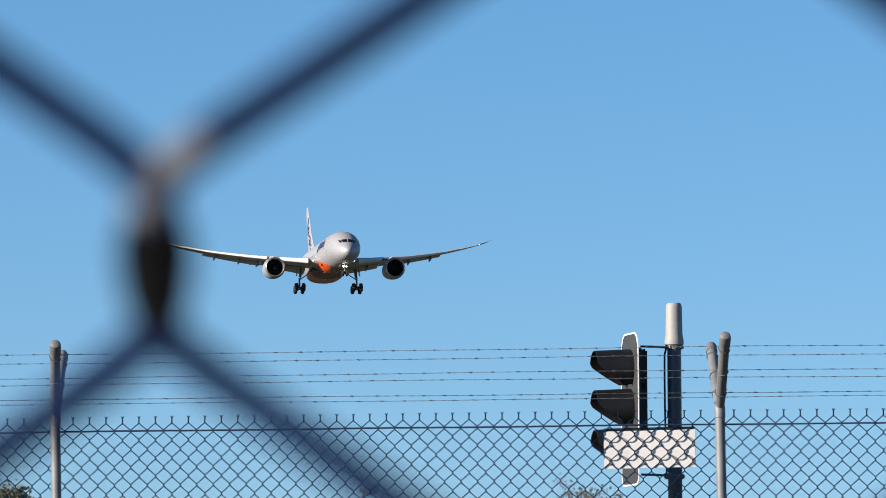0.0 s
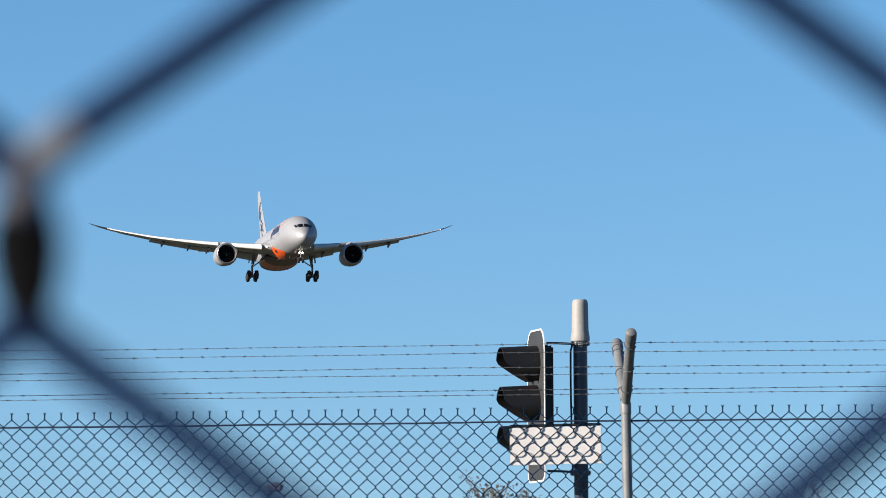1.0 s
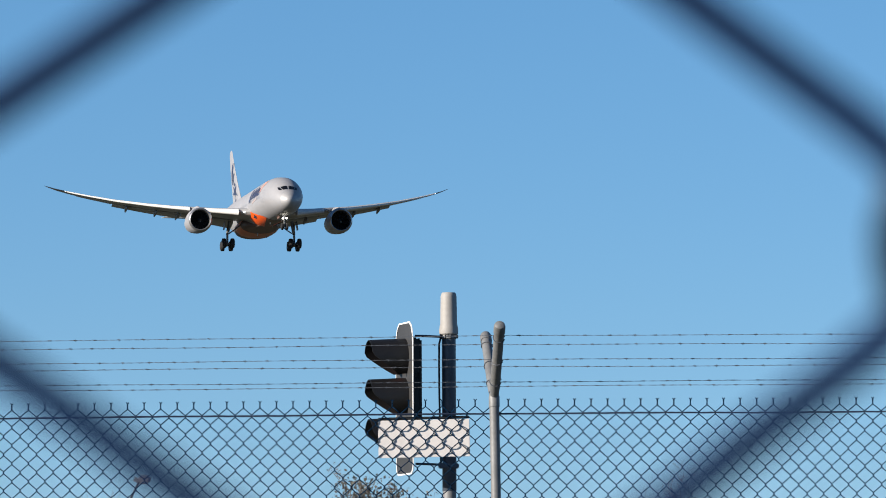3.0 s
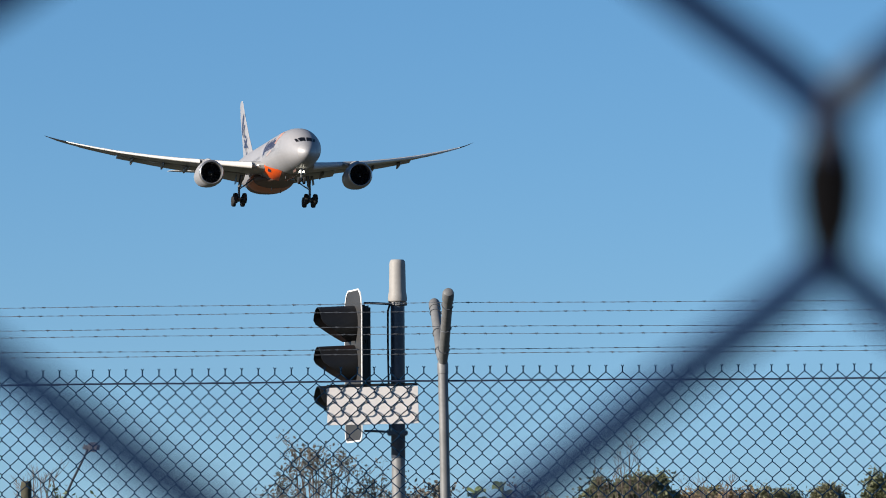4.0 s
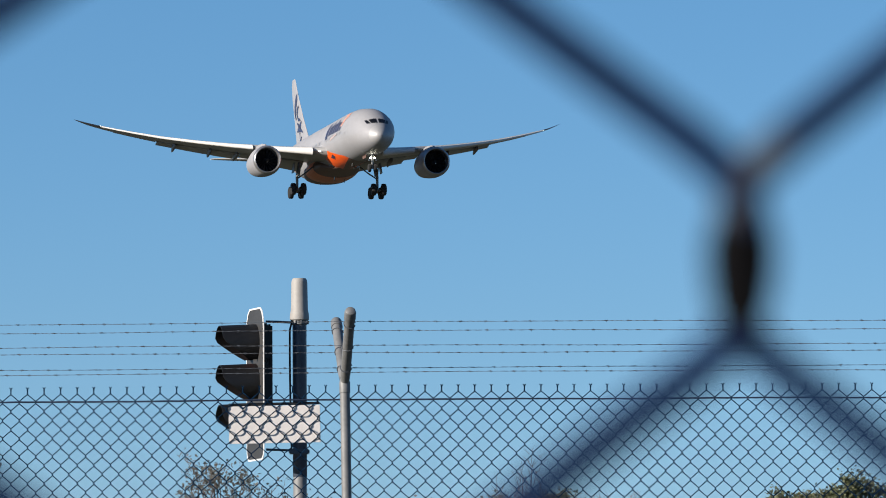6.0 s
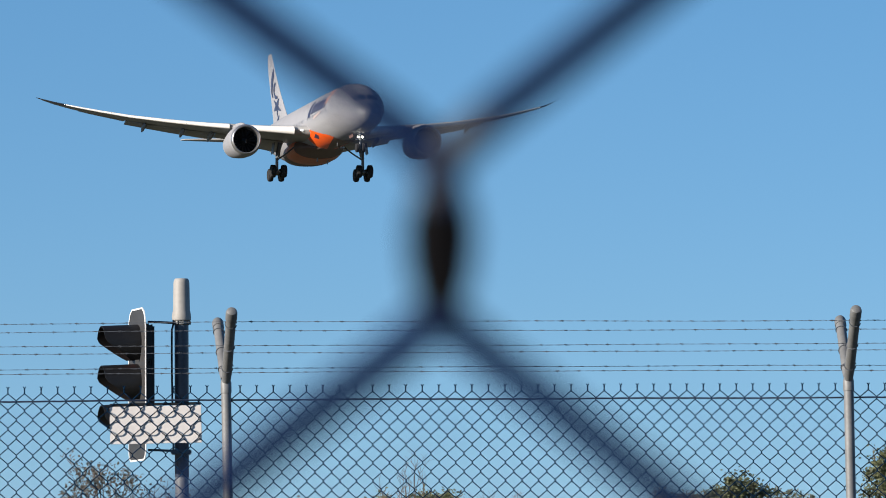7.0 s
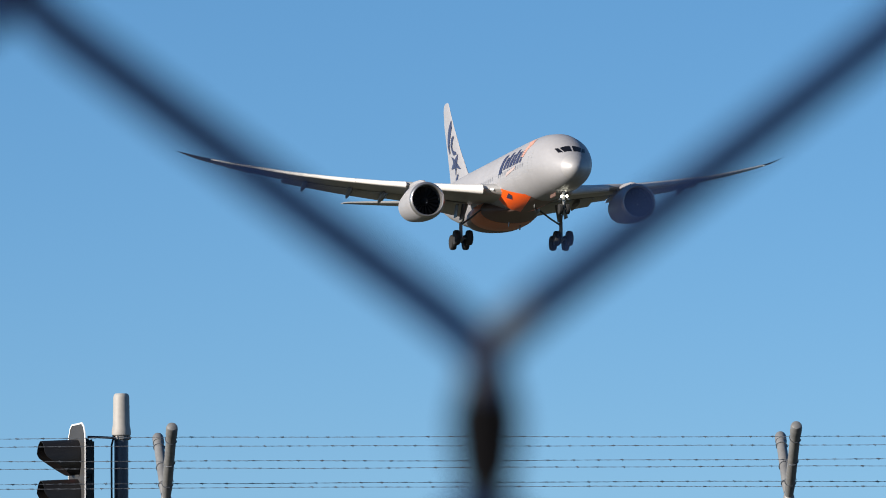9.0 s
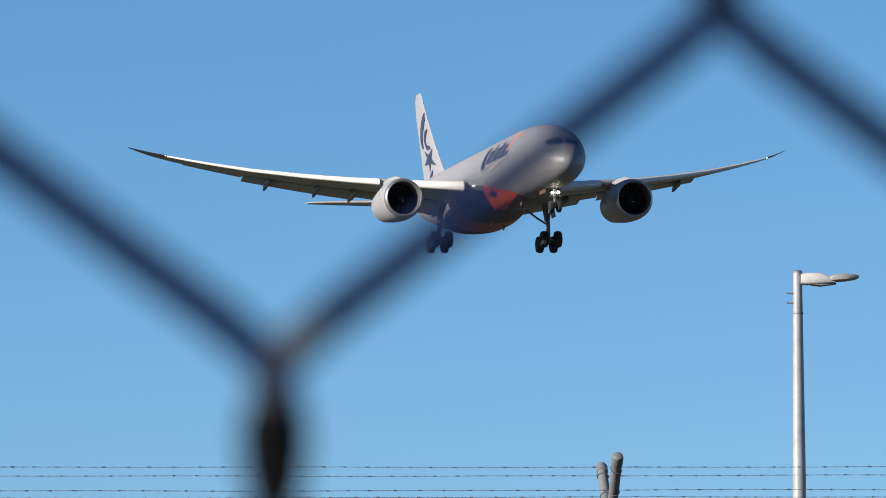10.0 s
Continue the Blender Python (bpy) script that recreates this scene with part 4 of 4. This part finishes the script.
for sgn in (1, -1):
    wing = wing_piece("wing", sgn, 2.2, 27.3, 24, M_SKINGREY, plane, "pale grey upswept wing")
    wing_piece("wing_tip", sgn, 27.32, 30.05, 10, M_TIP, wing, "dark raked wing tip")
    # drooped leading-edge slats
    for x0, x1 in ((4.3, 8.7), (10.75, 15.04), (15.06, 18.84), (18.86, 22.64), (22.66, 27.2)):
        b, last = bmesh.new(), None
        for i in range(5):
            x, y, c, z, th = wing_at(x0 + (x1 - x0) * i / 4)
            rr = foil_ring(b, sgn, x, y - 0.045 * c - 0.14, c * 0.18, z - 0.016 * c - 0.04, th * 4.2, twist=-8)
            if last:
                bridge(b, last, rr)
            else:
                b.faces.new(rr)
            last = rr
        b.faces.new(last)
        part("slat", b, M_SLAT, wing, "bright leading-edge slat")
    flap("flap", sgn, 3.4, 9.2, 0.86, 0.25, 0.012, 18, M_SKINGREY, wing, "lowered inboard flap")
    flap("flap", sgn, 11.0, 20.5, 0.87, 0.26, 0.012, 15, M_SKINGREY, wing, "lowered outboard flap")
    flap("flaperon", sgn, 9.3, 10.9, 0.86, 0.22, 0.006, 12, M_SKINGREY, wing)
    flap("aileron", sgn, 20.6, 25.5, 0.90, 0.16, 0.0, 4, M_SKINGREY, wing)
    for x in (7.0, 11.6, 14.6, 18.6):
        _, y, c, z, th = wing_at(x)
        b = bmesh.new()
        prof = [(0.02, 0.0), (0.13, 0.10), (0.20, 0.25), (0.21, 0.5), (0.17, 0.75), (0.09, 0.92), (0.01, 1.0)]
        ln = 3.6 if x < 12 else 2.9
        last = None
        for rad, f in prof:
            yy = y + c * 0.55 + ln * f
            zz = z - 0.10 * c * 0.40 - 0.16 - (0.95 * max(0, f - 0.40) ** 1.2)
            rr = ring(b, [(sgn * x + rad * math.cos(t), yy, zz + rad * 1.7 * math.sin(t)) for t in [2 * math.pi * q / 14 for q in range(14)]])
            if last:
                bridge(b, last, rr)
            else:
                b.faces.new(rr)
            last = rr
        b.faces.new(last)
        # underwing shade is in this part's colour
        part("flap_track_fairing", b, M_CANOESHADE, wing)
    part("tip_light", lathe(bmesh.new(), [(0.01, -0.06), (0.04, -0.02), (0.045, 0.05), (0.02, 0.10)], 10, "y", (sgn * 27.36, 34.15, 3.36)), M_LAMPTIP, wing, "small lit lamp where the raked tip begins")
    # root landing light
    part("root_light", slab(bmesh.new(), (0.30, 0.08, 0.14), pose(sgn * 3.5, 19.0, -1.08), 0.03), M_LAMPTIP, wing, "bright wing-root light cover")

    # engine
    ex, ey, ez = sgn * 10.21, 16.8, -2.39
    eng = part("engine", lathe(bmesh.new(), [(1.70, 0.30), (1.76, 0.6), (1.80, 1.1), (1.80, 2.0), (1.75, 3.1), (1.62, 4.5), (1.45, 5.9), (1.39, 6.4), (1.35, 6.4), (1.33, 5.9)], 48, "y", (ex, ey, ez), cap=False), M_SKIN, plane, "silver-white engine nacelle")
    part("inlet_lip", lathe(bmesh.new(), [(1.70, 0.31), (1.67, 0.20), (1.62, 0.10), (1.57, 0.03), (1.50, 0.0), (1.44, 0.03), (1.41, 0.12), (1.395, 0.28), (1.39, 0.42)], 48, "y", (ex, ey, ez), cap=False), M_LIP, eng, "polished inlet lip")
    part("inlet_duct", lathe(bmesh.new(), [(1.39, 0.41), (1.40, 0.8), (1.42, 1.3), (1.43, 1.76)], 48, "y", (ex, ey, ez), cap=False), M_DUCT, eng, "dark inlet duct")
    for i in range(18):
        b, a, row = bmesh.new(), 2 * math.pi * i / 18, []
        for rad, tw, wd in ((0.36, 0.9, 0.16), (0.8, 0.65, 0.24), (1.2, 0.45, 0.28), (1.40, 0.35, 0.24)):
            for s in (-1, 1):
                t = a + s * wd * math.cos(tw) / rad * 0.5
                row.append(b.verts.new((ex + rad * math.cos(t), ey + 1.45 + s * wd * math.sin(tw) * 0.5, ez + rad * math.sin(t))))
        for q in range(3):
            b.faces.new((row[2 * q], row[2 * q + 1], row[2 * q + 3], row[2 * q + 2]))
        part("fan_blade", b, M_FAN, eng)
    part("fan_back", lathe(bmesh.new(), [(1.41, 1.75), (0.3, 1.75)], 32, "y", (ex, ey, ez)), M_TYRE, eng)
    part("spinner", lathe(bmesh.new(), [(0.02, 0.78), (0.14, 0.92), (0.27, 1.14), (0.36, 1.42), (0.36, 1.6)], 24, "y", (ex, ey, ez)), M_TYRE, eng, "dark spinner")
    part("spinner_mark", slab(bmesh.new(), (0.16, 0.02, 0.07), pose(ex + 0.08, ey + 0.985, ez - 0.16, 0, 25, 0), 0.01), M_WHITE, eng, "white swirl mark")
    part("core_nozzle", lathe(bmesh.new(), [(1.0, 5.8), (0.92, 6.8), (0.72, 7.9), (0.66, 7.9), (0.5, 7.1)], 32, "y", (ex, ey, ez)), M_FAN, eng, "dark metal nozzle")
    b = bmesh.new()
    last = None
    for f, w, lo, hi in ((0, 0.08, 1.80, 1.92), (0.15, 0.22, 1.7, 2.14), (0.45, 0.26, 1.4, 2.25), (0.75, 0.24, 1.1, 2.1), (1, 0.10, 0.9, 1.8)):
        y = ey + 1.2 + f * 8.4
        rr = ring(b, [(ex - w, y, ez + lo), (ex + w, y, ez + lo), (ex + w * 0.8, y, ez + hi), (ex - w * 0.8, y, ez + hi)])
        if last:
            bridge(b, last, rr)
        else:
            b.faces.new(rr)
        last = rr
    b.faces.new(last)
    part("pylon", b, M_SKIN, eng, "engine pylon")
    part("strake", prism(bmesh.new(), [(0, 0), (1.3, 0), (1.2, 0.38), (0.9, 0.40)], pose(ex - sgn * 1.28, ey + 1.3, ez + 1.28, 0, 0, 0) @ Matrix(((0, -sgn * 0.7, 0.7, 0), (1, 0, 0, 0), (0, 0.7, sgn * 0.7, 0), (0, 0, 0, 1))), 0.04), M_SKIN, eng, "nacelle strake", smooth=False)

    # tailplane
    b, last = bmesh.new(), None
    for x, y, c, z in ((0.6, 48.2, 6.4, 1.05), (4, 50.6, 4.7, 1.30), (8, 53.4, 2.9, 1.60), (9.6, 54.7, 1.9, 1.73), (9.95, 55.4, 1.2, 1.76)):
        rr = foil_ring(b, sgn, x, y, c, z, 0.10, twist=-2)
        if last:
            bridge(b, last, rr)
        else:
            b.faces.new(rr)
        last = rr
    b.faces.new(last)
    part("tailplane", b, M_SKINGREY, plane, "pale grey tailplane")

    # main landing gear
    gx, gy, gz = sgn * 4.9, 26.1, -5.14
    gear = part("main_gear", tube(bmesh.new(), [(gx - sgn * 0.35, gy - 0.1, -1.7), (gx - sgn * 0.08, gy, -3.3), (gx, gy, -3.35), (gx, gy, gz + 0.1)], [0.24, 0.24, 0.17, 0.16], 16), M_GEAR, plane, "main landing gear leg")
    part("bogie_beam", tube(bmesh.new(), [(gx, gy - 0.80, gz + 0.10), (gx, gy, gz + 0.02), (gx, gy + 0.80, gz - 0.10)], [0.12, 0.17, 0.12], 12), M_GEAR, gear)
    part("side_brace", tube(bmesh.new(), [(gx - sgn * 2.0, gy + 0.3, -2.2), (gx - sgn * 1.0, gy + 0.1, -3.0), (gx - sgn * 0.1, gy, -3.6)], 0.09, 10), M_GEAR, gear)
    part("drag_brace", tube(bmesh.new(), [(gx - sgn * 0.2, gy - 2.0, -2.0), (gx - sgn * 0.1, gy - 0.9, -2.9), (gx, gy - 0.05, -3.6)], 0.08, 10), M_GEAR, gear)
    part("torque_link", tube(bmesh.new(), [(gx, gy + 0.18, -3.5), (gx, gy + 0.55, -4.05), (gx, gy + 0.15, gz + 0.25)], 0.07, 8), M_GEAR, gear)
    part("gear_door", slab(bmesh.new(), (0.07, 1.3, 1.3), pose(gx + sgn * 0.42, gy, -2.35, 0, -sgn * 8, 0), 0.03), M_GEAR, gear, "pale gear door")
    for dx in (-0.62, 0.62):
        for dy, dz in ((-0.76, 0.16), (0.76, -0.14)):
            tyre = part("tyre", lathe(bmesh.new(), [(0.30, -0.24), (0.54, -0.29), (0.67, -0.25), (0.72, -0.13), (0.73, 0.0), (0.72, 0.13), (0.67, 0.25), (0.54, 0.29), (0.30, 0.24)], 28, "x", (gx + dx, gy + dy, gz + dz)), M_TYRE, gear, "black tyre")
        part("axle", tube(bmesh.new(), [(gx - 0.66, gy + math.copysign(0.74, dx), gz - math.copysign(0.08, dx)), (gx + 0.66, gy + math.copysign(0.74, dx), gz - math.copysign(0.08, dx))], 0.09, 10), M_GEAR, gear)

# fin
b, last = bmesh.new(), None
FIN = [(2.6, 42.0, 9.2, 0.050), (3.6, 43.8, 7.4, 0.050), (6, 46.6, 5.5, 0.046), (9, 49.6, 3.8, 0.043), (10.7, 51.0, 2.7, 0.042), (11.2, 51.4, 2.1, 0.04), (11.4, 51.8, 1.4, 0.04)]


def fin_ring(b, z, y, c, th):
    return ring(b, [((v * th * c * 1.0), y + u * c, z) for u, v in [(p, q if q > 0 else q * 1.35) for p, q in FOIL]])


for z, y, c, th in FIN:
    rr = fin_ring(b, z, y, c, th)
    if last:
        bridge(b, last, rr)
    else:
        b.faces.new(rr)
    last = rr
b.faces.new(last)
fin = part("fin", b, M_SKIN, plane, "silver-white tail fin")


def fin_at(z):
    for a, c in zip(FIN, FIN[1:]):
        if a[0] <= z <= c[0]:
            f = (z - a[0]) / (c[0] - a[0])
            return [p + (q - p) * f for p, q in zip(a, c)]
    return FIN[-1]


def fin_point(f, z, sgn):
    """A point just proud of the fin's side, at f of the chord and height z."""
    _, y, c, th = fin_at(z)
    pts = [p for p in FOIL if p[1] > 0][::-1]
    t = 0.0
    for p, q in zip(pts, pts[1:]):
        if p[0] <= f <= q[0]:
            t = p[1] + (q[1] - p[1]) * (f - p[0]) / (q[0] - p[0])
    return Vector((sgn * (t * th * c + 0.03), y + f * c, z))


def fin_stroke(stations):
    """A painted stroke on both sides of the fin through (f, z, half width)."""
    for sgn in (1, -1):
        b, last = bmesh.new(), None
        for (f0, z0, w0), (f1, z1, w1) in zip(stations, stations[1:]):
            c = fin_at((z0 + z1) / 2)[2]
            d = Vector(((f1 - f0) * c, z1 - z0)).normalized()
            for q in range(5):
                u = q / 4
                f, z, w = f0 + (f1 - f0) * u, z0 + (z1 - z0) * u, w0 + (w1 - w0) * u
                row = [b.verts.new(fin_point(min(0.97, max(0.03, f - d.y * w * e / c)), z + d.x * w * e, sgn)) for e in (-1, -0.4, 0.4, 1)]
                if last:
                    for i in range(3):
                        b.faces.new((last[i], last[i + 1], row[i + 1], row[i]))
                last = row
        part("fin_mark", b, M_NAVY, fin, "navy painted stroke on the fin")


# a curling stroke, a ring and a star
fin_stroke([(0.05, 9.4, 0.05), (0.20, 8.9, 0.30), (0.45, 8.3, 0.42), (0.68, 7.6, 0.42), (0.80, 6.9, 0.36), (0.74, 6.2, 0.22)])
fin_stroke([(0.16, 7.7, 0.10), (0.36, 7.4, 0.26), (0.52, 6.8, 0.28), (0.46, 6.1, 0.28), (0.24, 5.9, 0.14)])
for f, z in ((0.16, 5.7), (0.66, 5.8), (0.80, 4.6), (0.56, 3.7), (0.20, 4.1)):
    fin_stroke([(0.44, 4.9, 0.42), ((0.44 + f) / 2, (4.9 + z) / 2, 0.26), (f, z, 0.04)])
fin_stroke([(0.40, 3.7, 0.10), (0.50, 3.4, 0.18), (0.62, 3.2, 0.08)])

# nose gear
gear = part("nose_gear", tube(bmesh.new(), [(0, 5.2, -2.6), (0, 5.15, -3.9), (0, 5.15, -4.5)], [0.15, 0.13, 0.10], 14), M_GEAR, plane, "nose landing gear leg")
part("drag_brace", tube(bmesh.new(), [(0, 6.6, -2.8), (0, 5.2, -3.8)], 0.07, 8), M_GEAR, gear)
part("axle", tube(bmesh.new(), [(-0.42, 5.15, -4.52), (0.42, 5.15, -4.52)], 0.07, 8), M_GEAR, gear)
for dx in (-0.34, 0.34):
    part("tyre", lathe(bmesh.new(), [(0.24, -0.15), (0.40, -0.17), (0.47, -0.14), (0.50, 0.0), (0.47, 0.14), (0.40, 0.17), (0.24, 0.15)], 26, "x", (dx, 5.15, -4.52)), M_TYRE, gear, "black tyre")
    # doors take the shade-darkened belly colour too
    part("gear_door", slab(bmesh.new(), (0.05, 2.0, 0.85), pose(dx * 1.7, 6.9, -2.80, 0, 0, 0), 0.02), M_BELLYSHADE, gear, "dark brown gear door")
    part("landing_light", lathe(bmesh.new(), [(0.02, 4.86), (0.08, 4.87), (0.115, 4.90), (0.11, 5.05), (0.05, 5.12)], 18, "y", (dx * 0.72, 0, -3.35)), M_LAMPWARM, gear, "lit landing light")
part("light_bar", slab(bmesh.new(), (0.75, 0.08, 0.10), pose(0, 5.08, -3.36), 0.02), M_GEAR, gear)
for y, x in ((14.2, -0.5), (17.0, 0.3), (23.0, -0.9), (25.5, 0.8)):
    part("blade_antenna", prism(bmesh.new(), [(0, 0), (0.55, 0), (0.62, -0.42), (0.36, -0.42)], Matrix(((0, 0, 1, x), (1, 0, 0, y), (0, 1, 0, -2.90 if y < 18 else -3.70), (0, 0, 0, 1))), 0.06), M_GEAR, plane, "dark belly antenna", smooth=False)
for dx in (-0.42, 0.42):
    part("taxi_light", lathe(bmesh.new(), [(0.02, 4.90), (0.08, 4.91), (0.09, 4.95), (0.07, 5.08)], 14, "y", (dx, 0, -3.62)), M_LIP, gear, "unlit taxi light")

# seconds, nose place, pitch, bank, heading
FLIGHT = [
    (0.0, -65.01, 1168.81, 85.04, -1.56, 0.06, 11.03),
    (0.5, -59.41, 1139.62, 83.83, -1.56, -0.06, 11.05),
    (1.0, -53.89, 1110.43, 82.64, -1.56, -0.13, 11.08),
    (1.5, -48.38, 1081.24, 81.56, -1.56, -0.21, 11.13),
    (2.0, -42.84, 1052.05, 80.49, -1.56, -0.24, 11.19),
    (2.2, -40.62, 1040.38, 80.04, -1.56, -0.24, 11.22),
    (3.3, -28.42, 976.16, 77.49, -1.56, -0.13, 11.37),
    (3.5, -26.21, 964.49, 76.99, -1.56, 0.08, 11.40),
    (4.0, -20.70, 935.30, 75.77, -1.56, 0.34, 11.47),
    (4.5, -15.10, 906.11, 74.50, -1.56, 0.81, 11.52),
    (5.0, -9.50, 876.92, 73.22, -1.56, 0.68, 11.56),
    (5.2, -7.26, 865.25, 72.72, -1.56, 0.33, 11.57),
    (6.3, 5.08, 801.03, 69.83, -1.56, -0.33, 11.57),
    (6.5, 7.30, 789.35, 69.35, -1.56, -0.45, 11.55),
    (7.0, 12.88, 760.17, 68.26, -1.56, -0.46, 11.50),
    (7.5, 18.62, 730.98, 67.14, -1.56, -0.19, 11.40),
    (8.0, 24.34, 701.79, 65.94, -1.56, -0.02, 11.27),
    (8.5, 29.88, 672.60, 64.82, -1.56, 0.09, 11.10),
    (9.0, 35.48, 643.41, 63.67, -1.56, -0.34, 10.88),
    (9.5, 40.94, 614.22, 62.47, -1.56, -0.77, 10.60),
    (10.0, 46.49, 585.03, 61.31, -1.56, -0.90, 10.28),
]


def motions():
    walk(plane, [(t, pose(x, y, z, 0, 0, head) @ pose(0, 0, 0, pitch, 0, 0) @ pose(0, 0, 0, 0, bank, 0)) for t, x, y, z, pitch, bank, head in FLIGHT])


motions()
